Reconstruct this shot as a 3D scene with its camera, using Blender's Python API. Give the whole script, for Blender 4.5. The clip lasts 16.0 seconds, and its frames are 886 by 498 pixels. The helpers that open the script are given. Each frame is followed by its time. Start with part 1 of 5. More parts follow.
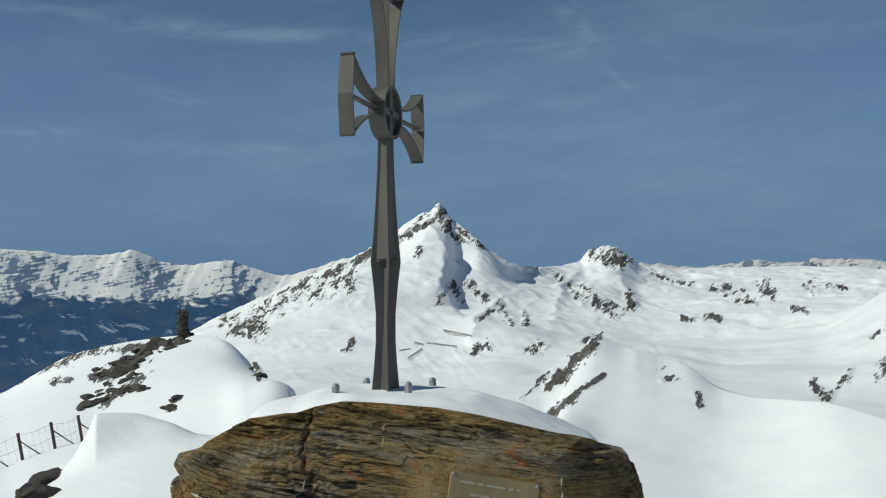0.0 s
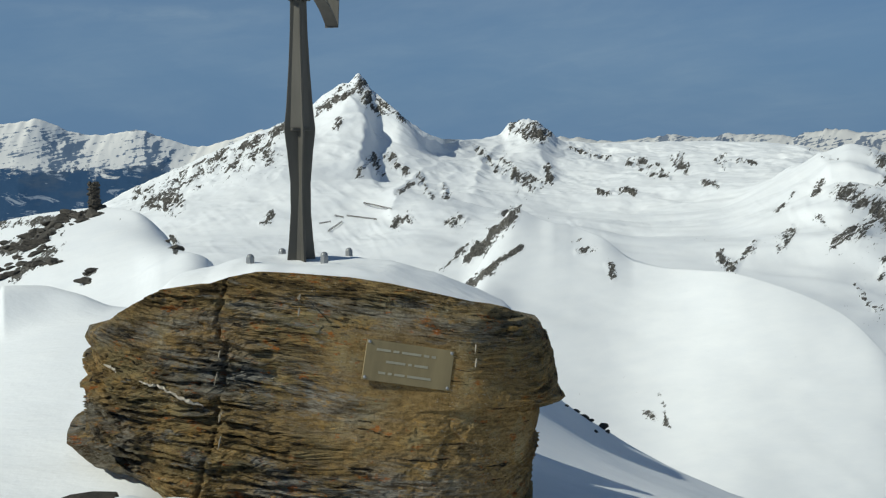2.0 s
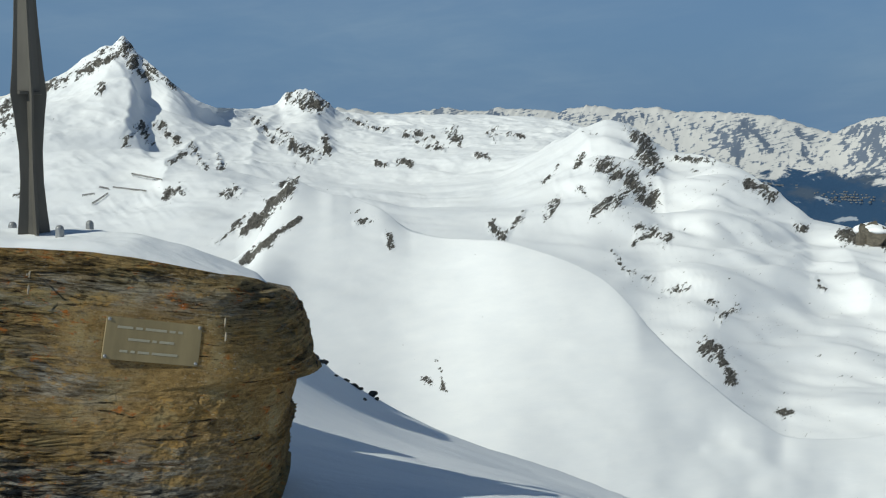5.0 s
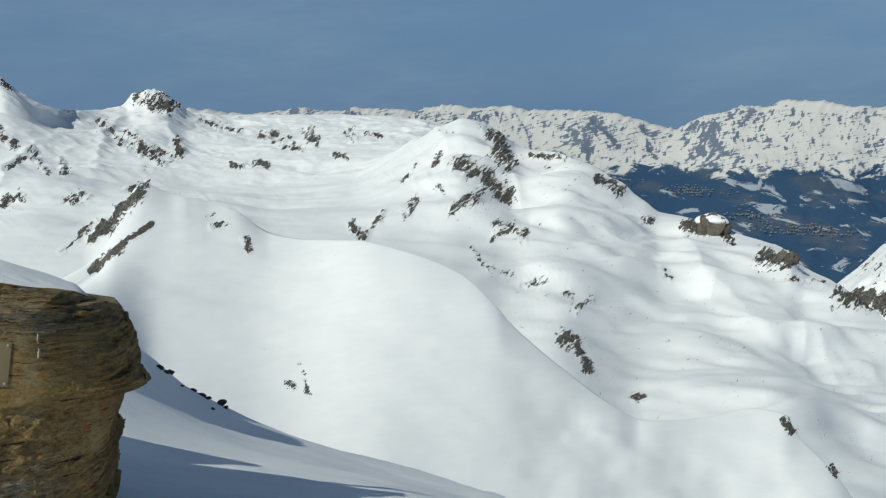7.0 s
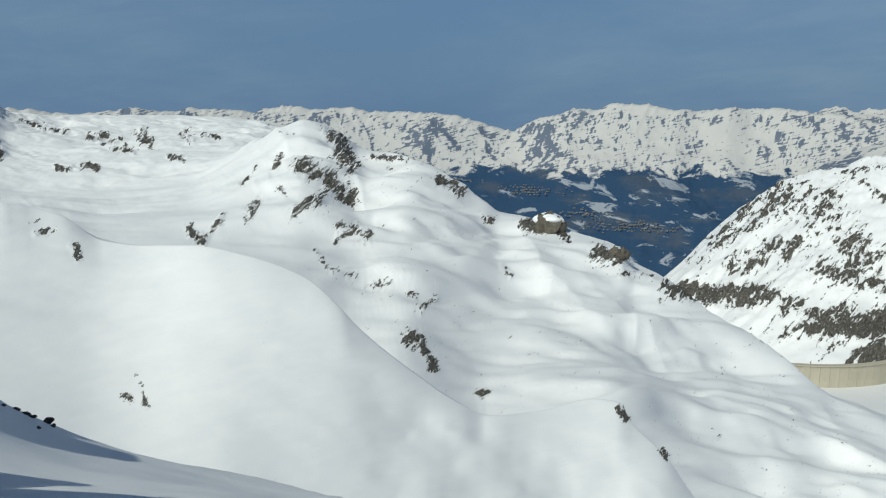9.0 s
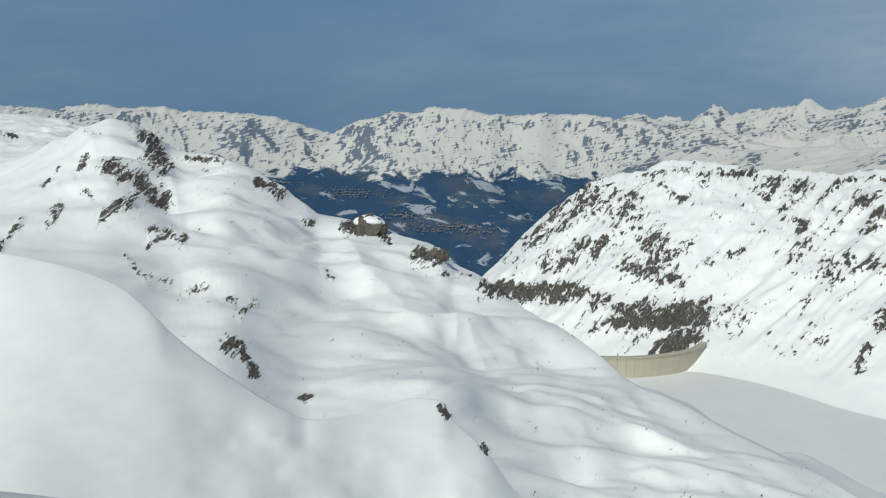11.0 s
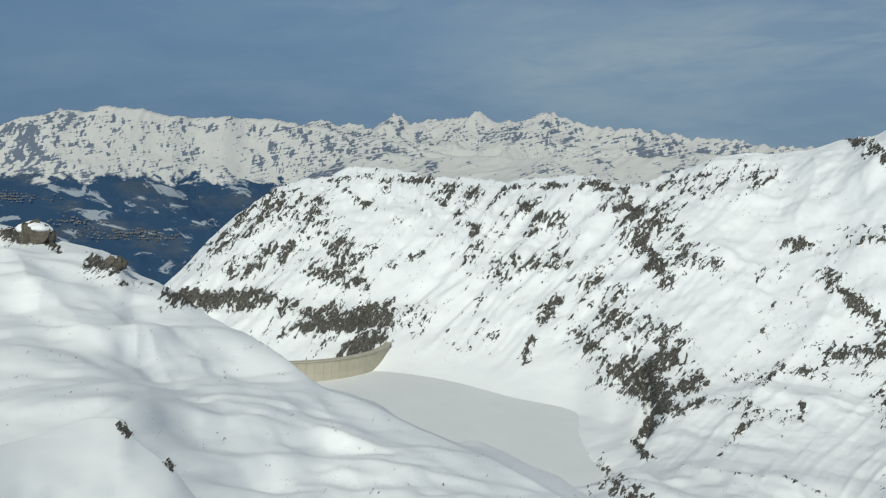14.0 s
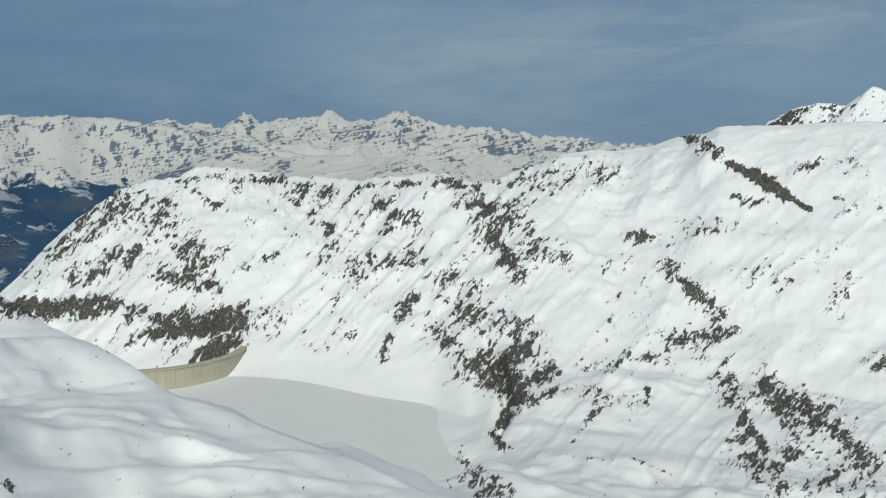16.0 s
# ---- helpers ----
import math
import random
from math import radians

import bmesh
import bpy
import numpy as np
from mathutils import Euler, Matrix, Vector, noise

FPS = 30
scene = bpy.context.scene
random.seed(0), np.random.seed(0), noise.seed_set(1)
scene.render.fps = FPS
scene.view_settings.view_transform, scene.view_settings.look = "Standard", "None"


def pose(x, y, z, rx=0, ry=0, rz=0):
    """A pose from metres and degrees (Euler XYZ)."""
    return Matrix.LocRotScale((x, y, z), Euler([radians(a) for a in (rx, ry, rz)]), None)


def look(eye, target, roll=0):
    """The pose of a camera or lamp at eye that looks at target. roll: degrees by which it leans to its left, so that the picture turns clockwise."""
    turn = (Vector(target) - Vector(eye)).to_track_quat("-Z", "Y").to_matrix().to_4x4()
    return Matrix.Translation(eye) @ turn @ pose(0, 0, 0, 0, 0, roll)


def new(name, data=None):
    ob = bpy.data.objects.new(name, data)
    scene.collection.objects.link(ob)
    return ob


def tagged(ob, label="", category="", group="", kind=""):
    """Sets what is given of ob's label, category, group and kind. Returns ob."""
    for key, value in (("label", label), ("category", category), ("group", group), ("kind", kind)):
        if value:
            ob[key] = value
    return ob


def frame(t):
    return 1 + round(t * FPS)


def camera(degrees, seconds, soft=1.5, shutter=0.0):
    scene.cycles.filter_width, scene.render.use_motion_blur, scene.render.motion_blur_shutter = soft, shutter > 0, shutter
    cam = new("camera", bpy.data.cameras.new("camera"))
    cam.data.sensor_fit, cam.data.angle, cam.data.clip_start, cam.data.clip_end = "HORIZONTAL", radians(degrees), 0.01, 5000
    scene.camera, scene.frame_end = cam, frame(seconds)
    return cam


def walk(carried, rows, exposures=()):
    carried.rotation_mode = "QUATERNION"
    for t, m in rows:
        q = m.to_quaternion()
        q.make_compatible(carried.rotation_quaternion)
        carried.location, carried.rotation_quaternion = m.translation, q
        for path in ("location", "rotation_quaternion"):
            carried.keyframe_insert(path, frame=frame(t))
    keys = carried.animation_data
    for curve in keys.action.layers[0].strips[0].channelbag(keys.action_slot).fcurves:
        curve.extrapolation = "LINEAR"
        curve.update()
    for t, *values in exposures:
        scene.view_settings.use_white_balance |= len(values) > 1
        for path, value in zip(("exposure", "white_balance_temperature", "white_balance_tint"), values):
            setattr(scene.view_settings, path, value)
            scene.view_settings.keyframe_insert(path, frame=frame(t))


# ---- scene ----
cam = camera(52.0, 16.0, soft=1.2)
walk(cam, [
    (0.0, pose(-0.000, -0.000, 0.000, 91.00, 0.50, -0.00)),
    (0.5, pose(0.002, 0.011, -0.003, 88.68, 0.52, -0.72)),
    (1.0, pose(0.002, 0.015, -0.005, 86.26, 0.39, -1.59)),
    (1.5, pose(0.009, 0.020, -0.008, 84.36, 0.27, -3.03)),
    (2.0, pose(0.016, 0.035, -0.013, 82.97, 0.05, -5.00)),
    (2.5, pose(0.028, 0.047, -0.015, 82.00, -0.25, -7.10)),
    (3.0, pose(0.040, 0.053, -0.018, 81.43, -0.44, -9.41)),
    (3.5, pose(0.053, 0.046, -0.018, 81.28, -0.77, -11.80)),
    (4.0, pose(0.063, 0.033, -0.017, 81.32, -1.05, -14.19)),
    (6.5, pose(0.221, -0.010, -0.012, 81.26, -0.70, -25.51)),
    (7.0, pose(0.234, -0.022, -0.006, 81.40, -0.69, -27.74)),
    (7.5, pose(0.237, -0.035, 0.002, 81.53, -0.75, -30.15)),
    (8.0, pose(0.239, -0.048, 0.008, 81.57, -0.70, -32.64)),
    (8.5, pose(0.242, -0.058, 0.011, 81.60, -0.73, -35.10)),
    (9.0, pose(0.246, -0.066, 0.013, 81.64, -0.98, -37.62)),
    (11.5, pose(0.268, -0.090, 0.015, 82.20, -2.04, -51.90)),
    (12.0, pose(0.272, -0.092, 0.015, 82.36, -2.35, -55.03)),
    (12.5, pose(0.276, -0.094, 0.015, 82.54, -2.68, -58.30)),
    (13.0, pose(0.280, -0.096, 0.015, 82.71, -3.01, -61.54)),
    (13.5, pose(0.284, -0.098, 0.015, 82.98, -3.23, -65.08)),
    (14.0, pose(0.288, -0.099, 0.015, 83.28, -3.40, -68.39)),
    (14.5, pose(0.292, -0.100, 0.015, 83.53, -3.41, -71.16)),
    (15.0, pose(0.295, -0.100, 0.015, 83.69, -3.32, -73.40)),
    (15.5, pose(0.298, -0.100, 0.015, 83.70, -3.20, -75.45)),
    (16.0, pose(0.300, -0.100, 0.015, 83.72, -3.09, -77.59)),
], exposures=[(0.0, -0.05, 6450, 1), (4.0, 0.04, 6450, 1), (8.5, -0.05, 6450, 1), (11.5, -0.12, 6450, 1), (13.0, -0.15, 6450, 1), (16.0, -0.24, 6450, 1)])
SUN_AZ, SUN_EL = -106.0, 39.5          # bearing from +y (clockwise) and height of the sun, degrees

# ---- world and sun ----
world = bpy.data.worlds.new("world")
scene.world = world
world.use_nodes = True
wn, wl = world.node_tree.nodes, world.node_tree.links
wn.clear()
w_out = wn.new("ShaderNodeOutputWorld")
w_bg = wn.new("ShaderNodeBackground")
w_sky = wn.new("ShaderNodeTexSky")
w_sky.sky_type = "NISHITA"
w_sky.sun_disc = False
w_sky.sun_elevation = radians(SUN_EL)
w_sky.sun_rotation = radians(SUN_AZ)
w_sky.altitude = 2600
w_sky.air_density, w_sky.dust_density, w_sky.ozone_density = 0.75, 0.0, 3.0
w_bg.inputs["Strength"].default_value = 0.070
w_co = wn.new("ShaderNodeTexCoord")


def wnode(kind, **inputs):
    n = wn.new(kind)
    for k, v in inputs.items():
        n.inputs[k].default_value = v
    return n


# thin cirrus over the clear sky: a faint veil, wisps, and a few drawn-out streaks
def wmath(op, a, b):
    n = wn.new("ShaderNodeMath")
    n.operation = op
    for i, v in enumerate((a, b)):
        if isinstance(v, (int, float)):
            n.inputs[i].default_value = v
        else:
            wl.new(v, n.inputs[i])
    return n.outputs[0]


w_at = wn.new("ShaderNodeSeparateXYZ")
wl.new(w_co.outputs["Generated"], w_at.inputs["Vector"])
sky_az = wmath("MULTIPLY", wmath("ARCTAN2", w_at.outputs["X"], w_at.outputs["Y"]), 180 / math.pi)
sky_el = wmath("MULTIPLY", wmath("ARCSINE", w_at.outputs["Z"], 0.0), 180 / math.pi)


def sky_noise(sx, sy, slope, detail, rough, lo, hi, shift):
    """Ragged streaks in bearing and height, running up to one side by the slope."""
    c = wn.new("ShaderNodeCombineXYZ")
    wl.new(wmath("MULTIPLY", sky_az, sx), c.inputs["X"])
    wl.new(wmath("MULTIPLY", wmath("SUBTRACT", sky_el, wmath("MULTIPLY", sky_az, slope)), sy), c.inputs["Y"])
    c.inputs["Z"].default_value = shift
    n = wnode("ShaderNodeTexNoise", Scale=1.0, Detail=detail, Roughness=rough, Distortion=0.5)
    wl.new(c.outputs["Vector"], n.inputs["Vector"])
    r = wn.new("ShaderNodeMapRange")
    r.inputs["From Min"].default_value, r.inputs["From Max"].default_value = lo, hi
    wl.new(n.outputs["Fac"], r.inputs["Value"])
    return r.outputs["Result"]


def sky_band(az, el, slope, wide, tall, strength, texture):
    """A drawn-out cloud: an oblique streak round one place of the sky, broken up by the texture."""
    u = wmath("DIVIDE", wmath("SUBTRACT", sky_az, az), wide)
    v = wmath("DIVIDE", wmath("SUBTRACT", wmath("SUBTRACT", sky_el, el), wmath("MULTIPLY", wmath("SUBTRACT", sky_az, az), slope)), tall)
    d = wmath("ADD", wmath("MULTIPLY", u, u), wmath("MULTIPLY", v, v))
    return wmath("MULTIPLY", wmath("MULTIPLY", wmath("POWER", 2.718, wmath("MULTIPLY", d, -1.0)), texture), strength)


veil = sky_noise(0.045, 0.16, 0.05, 6, 0.6, 0.40, 0.75, 3.0)
puffs = sky_noise(0.40, 0.95, -0.05, 7, 0.62, 0.36, 0.66, 7.0)
wisps = sky_noise(0.16, 0.75, 0.12, 8, 0.62, 0.40, 0.70, 11.0)
cloud = wmath("ADD", wmath("MULTIPLY", veil, 0.12), wmath("MULTIPLY", wmath("MULTIPLY", wisps, veil), 0.18))
SKY_BANDS = [(-12, 14.2, -0.03, 16, 0.5, 0.42), (8.5, 15.0, -0.95, 1.5, 0.9, 0.34), (8.4, 13.0, -0.1, 2.0, 0.45, 0.26), (11.2, 11.2, -0.8, 1.1, 0.35, 0.22), (-16.4, 10.1, 0.0, 2.6, 0.5, 0.2),
             (-24, 7.8, 0.0, 2.2, 0.6, 0.24), (-11.5, 7.2, 0.02, 6.0, 0.4, 0.2), (8, 9.9, 0.0, 2.2, 0.5, 0.18), (91, 7.4, 0.16, 15, 1.5, 0.75), (103, 9.3, 0.16, 9, 0.8, 0.4),
             (67, 8.1, 0.03, 10, 0.5, 0.28), (78, 5.6, 0.10, 9, 0.8, 0.3)]
for az, el, slope, wide, tall, strength in SKY_BANDS:
    cloud = wmath("ADD", cloud, sky_band(az, el, slope, wide, tall, strength, puffs if wide < 13 else wisps))
for az, el, wide, tall, strength in ((94, 5, 30, 9, 0.62), (80, 4, 12, 4.5, 0.50), (14, 11, 14, 7, 0.15)):
    cloud = wmath("ADD", cloud, sky_band(az, el, 0.0, wide, tall, strength, wmath("ADD", wmath("MULTIPLY", wisps, 0.25), wmath("ADD", 0.38, wmath("MULTIPLY", veil, 0.6)))))
cloud = wmath("DIVIDE", cloud, wmath("ADD", 1.0, wmath("MULTIPLY", cloud, 0.5)))
w_mix = wn.new("ShaderNodeMix")
w_mix.data_type = "RGBA"
w_mix.inputs["B"].default_value = (4.9, 6.05, 7.3, 1)
wl.new(cloud, w_mix.inputs["Factor"])
# pale blue haze low over the horizon
w_dir = wn.new("ShaderNodeSeparateXYZ")
wl.new(w_co.outputs["Generated"], w_dir.inputs["Vector"])
w_low = wn.new("ShaderNodeMapRange")
w_low.interpolation_type = "SMOOTHSTEP"
for k, v in (("From Min", -0.02), ("From Max", 0.36), ("To Min", 1.0), ("To Max", 0.1)):
    w_low.inputs[k].default_value = v
wl.new(w_dir.outputs["Z"], w_low.inputs["Value"])
w_haze = wn.new("ShaderNodeMix")
w_haze.data_type = "RGBA"
w_haze.inputs["B"].default_value = (1.68, 2.90, 4.95, 1)
wl.new(w_low.outputs["Result"], w_haze.inputs["Factor"])
wl.new(w_sky.outputs["Color"], w_haze.inputs["A"])
wl.new(w_haze.outputs["Result"], w_mix.inputs["A"])
wl.new(w_mix.outputs["Result"], w_bg.inputs["Color"])
wl.new(w_bg.outputs["Background"], w_out.inputs["Surface"])

sun_data = bpy.data.lights.new("sun", "SUN")
sun_data.energy, sun_data.angle, sun_data.color = 3.45, radians(0.53), (1.0, 0.962, 0.88)
sun = new("sun", sun_data)
_sa, _se = radians(SUN_AZ), radians(SUN_EL)
sun.matrix_world = look((math.sin(_sa) * math.cos(_se) * 50, math.cos(_sa) * math.cos(_se) * 50, math.sin(_se) * 50), (0, 0, 0))


# ---- materials ----
class Nodes:
    """Short hand for a node material."""

    def __init__(self, name):
        self.mat = bpy.data.materials.new(name)
        self.mat.use_nodes = True
        self.t = self.mat.node_tree
        self.bsdf = self.t.nodes["Principled BSDF"]
        self.out = self.t.nodes["Material Output"]

    def put(self, socket, value):
        if isinstance(value, bpy.types.NodeSocket):
            self.t.links.new(value, socket)
        elif isinstance(value, tuple) and len(value) == 3 and socket.type == "RGBA":
            socket.default_value = (*value, 1)
        else:
            socket.default_value = value

    def node(self, kind, **inputs):
        n = self.t.nodes.new(kind)
        for k, v in inputs.items():
            self.put(n.inputs[k.replace("_", " ")], v)
        return n

    def math(self, op, a, b=0.0, c=0.0):
        n = self.t.nodes.new("ShaderNodeMath")
        n.operation = op
        for i, v in enumerate((a, b, c)):
            self.put(n.inputs[i], v)
        return n.outputs[0]

    def coord(self, scale=(1, 1, 1), turn=(0, 0, 0)):
        c = self.t.nodes.new("ShaderNodeTexCoord")
        v = c.outputs["Object"]
        if any(turn):
            v = self.node("ShaderNodeMapping", Vector=v, Rotation=tuple(radians(a) for a in turn)).outputs["Vector"]
        return self.node("ShaderNodeMapping", Vector=v, Scale=scale).outputs["Vector"]

    def noise(self, vector, scale, detail=4.0, rough=0.55, distort=0.0):
        n = self.node("ShaderNodeTexNoise", Vector=vector, Scale=scale, Detail=detail, Roughness=rough, Distortion=distort)
        return n.outputs["Fac"]

    def span(self, value, lo, hi, a=0.0, b=1.0):
        n = self.node("ShaderNodeMapRange", Value=value)
        for k, v in (("From Min", lo), ("From Max", hi), ("To Min", a), ("To Max", b)):
            self.put(n.inputs[k], v)
        return n.outputs["Result"]

    def mix(self, fac, a, b):
        n = self.t.nodes.new("ShaderNodeMix")
        n.data_type = "RGBA"
        self.put(n.inputs["Factor"], fac)
        self.put(n.inputs["A"], a)
        self.put(n.inputs["B"], b)
        return n.outputs["Result"]

    def attr(self, name):
        n = self.t.nodes.new("ShaderNodeAttribute")
        n.attribute_name = name
        return n.outputs["Fac"]

    def bump(self, height, strength, distance):
        n = self.node("ShaderNodeBump", Height=height, Strength=strength, Distance=distance)
        self.put(self.bsdf.inputs["Normal"], n.outputs["Normal"])

    def set(self, **inputs):
        for k, v in inputs.items():
            self.put(self.bsdf.inputs[k.replace("_", " ")], v)
        return self.mat


SNOW = (0.86, 0.87, 0.875)


def snow_material(name="snow"):
    n = Nodes(name)
    p = n.coord()
    fine = n.noise(p, 26.0, 5)
    drift = n.noise(n.coord((1.0, 2.6, 1.0), (0, 0, 25)), 2.2, 4)
    colour = n.mix(n.span(drift, 0.3, 0.7), (0.83, 0.845, 0.86), SNOW)
    n.bump(n.math("ADD", n.math("MULTIPLY", fine, 0.25), drift), 0.35, 0.03)
    return n.set(Base_Color=colour, Roughness=0.75, Specular_IOR_Level=0.25)


def mountain_material(name, rock_a, rock_b):
    """Snow with rock coming through where the attribute 'rock' is high; 'site' lays the grain of the rock over the sheet."""
    n = Nodes(name)
    at = n.t.nodes.new("ShaderNodeAttribute")
    at.attribute_name = "site"

    def place(sx, sy, sz, turn=0):
        v = n.node("ShaderNodeMapping", Vector=at.outputs["Vector"], Rotation=(0, 0, radians(turn))).outputs["Vector"]
        return n.node("ShaderNodeMapping", Vector=v, Scale=(sx, sy, sz)).outputs["Vector"]

    patches = n.span(n.noise(place(0.95, 2.1, 0.3, -50), 1.0, 6, 0.58, 0.8), 0.30, 0.70)
    ledges = n.span(n.noise(place(2.9, 5.6, 0.5, -58), 1.0, 6, 0.60, 0.6), 0.30, 0.70)
    far_wall = n.span(n.node("ShaderNodeSeparateXYZ", Vector=at.outputs["Vector"]).outputs["X"], 46.0, 52.0)
    near_ledges = n.span(n.noise(place(3.4, 8.5, 0.5, -38), 1.0, 6, 0.62, 0.5), 0.30, 0.70)
    ledges = n.math("ADD", n.math("MULTIPLY", ledges, far_wall), n.math("MULTIPLY", near_ledges, n.math("SUBTRACT", 1.0, far_wall)))
    chips = n.span(n.noise(place(9.0, 15.0, 1.2, -40), 1.0, 5, 0.68, 0.2), 0.28, 0.72)
    field = n.math("ADD", n.math("ADD", n.math("MULTIPLY", patches, 0.62), n.math("MULTIPLY", ledges, 0.66)), n.math("MULTIPLY", chips, 0.22))
    field = n.math("SUBTRACT", field, 0.25)
    bare = n.math("SUBTRACT", 1.07, n.math("MULTIPLY", n.attr("rock"), 0.70))
    rock = n.span(n.math("SUBTRACT", field, bare), -0.014, 0.020)
    lone = n.math("MULTIPLY", n.span(n.noise(place(5.0, 9.5, 0.6, -40), 1.0, 3, 0.6), 0.690, 0.700), n.span(n.noise(place(0.35, 0.6, 0.2), 1.0, 3), 0.46, 0.56))
    rock = n.math("MAXIMUM", rock, n.math("MULTIPLY", lone, n.span(n.attr("rock"), 0.10, 0.20)))
    tone = n.noise(place(14.0, 8.0, 1.5, 24), 1.0, 5, 0.7)
    stone = n.mix(n.span(tone, 0.34, 0.66), rock_a, rock_b)
    drift = n.noise(place(0.5, 1.3, 0.3, -12), 1.0, 5, 0.55)
    white = n.mix(n.span(drift, 0.35, 0.65), (0.82, 0.835, 0.85), SNOW)
    powder = n.span(n.noise(place(9.0, 16.0, 2.0, -50), 1.0, 3, 0.6), 0.60, 0.66)
    stone = n.mix(n.math("MULTIPLY", powder, 0.35), stone, SNOW)
    colour = n.mix(rock, white, stone)
    relief = n.math("ADD", n.math("MULTIPLY", rock, n.math("ADD", tone, 0.2)), n.math("MULTIPLY", drift, 0.3))
    away = n.node("ShaderNodeSeparateXYZ", Vector=at.outputs["Vector"]).outputs["Z"]
    n.bump(relief, 0.9, n.math("MULTIPLY", n.math("EXPONENT", n.math("DIVIDE", away, 12.0)), 0.0025))
    return n.set(Base_Color=colour, Roughness=n.span(rock, 0, 1, 0.7, 0.9), Specular_IOR_Level=0.15)


def distance_material(name, tree_line, snow, stone, grain=1.0, haze_glow=0.09):
    """The far ranges: snow, rock bands and, lower down, dark spruce forest with clearings. Distance haze is put into
    the colours and the emission.
    """
    n = Nodes(name)
    at = n.t.nodes.new("ShaderNodeAttribute")
    at.attribute_name = "site"
    ang = n.node("ShaderNodeSeparateXYZ", Vector=at.outputs["Vector"]).outputs["Y"]

    def place(sx, sy, sz, turn=0):
        v = n.node("ShaderNodeMapping", Vector=at.outputs["Vector"], Rotation=(0, 0, radians(turn))).outputs["Vector"]
        return n.node("ShaderNodeMapping", Vector=v, Scale=(sx, sy, sz)).outputs["Vector"]

    a = n.noise(place(1.5 * grain, 2.2 * grain, 0.3, -6 * grain), 1.0, 9, 0.66, 0.5)
    bands = n.noise(place(0.6 * grain, 4.6 * grain, 0.3, -8 * grain), 1.0, 8, 0.60, 0.12)
    wide = n.noise(place(0.22 * grain, 0.5 * grain, 0.2, 20), 1.0, 3, 0.5)
    field = n.math("ADD", n.math("MULTIPLY", wide, 0.26), n.math("ADD", n.math("MULTIPLY", a, 0.24), n.math("MULTIPLY", bands, 0.54)))
    rock = n.span(n.math("ADD", field, n.math("MULTIPLY", n.attr("rock"), 0.30)), 0.675, 0.725)
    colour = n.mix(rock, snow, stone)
    ragged = n.noise(place(0.55, 0.7, 0.3), 1.0, 8, 0.66, 0.6)
    level = n.math("ADD", ang, n.math("MULTIPLY", n.math("SUBTRACT", ragged, 0.5), 4.5))
    forest = n.span(level, tree_line - 0.12, tree_line + 0.12, 1.0, 0.0)
    glade = n.span(n.noise(place(0.55, 1.4, 0.3, 10), 1.0, 9, 0.66, 0.7), 0.57, 0.61)
    # spruce tinted blue: part of the distance haze sits in its base colour
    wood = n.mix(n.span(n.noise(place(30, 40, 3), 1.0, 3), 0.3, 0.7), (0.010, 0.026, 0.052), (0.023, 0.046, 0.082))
    meadow = n.span(n.noise(place(0.35, 0.8, 0.3), 1.0, 5, 0.6), 0.50, 0.62)
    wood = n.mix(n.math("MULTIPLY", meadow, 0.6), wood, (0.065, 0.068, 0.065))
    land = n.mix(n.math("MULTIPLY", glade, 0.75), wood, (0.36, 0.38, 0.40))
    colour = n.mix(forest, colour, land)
    n.set(Base_Color=colour, Roughness=0.9, Specular_IOR_Level=0.1)
    # a distant backdrop; its haze is put in as faint blue emission
    return n.set(Emission_Color=(0.14, 0.33, 0.70), Emission_Strength=haze_glow)


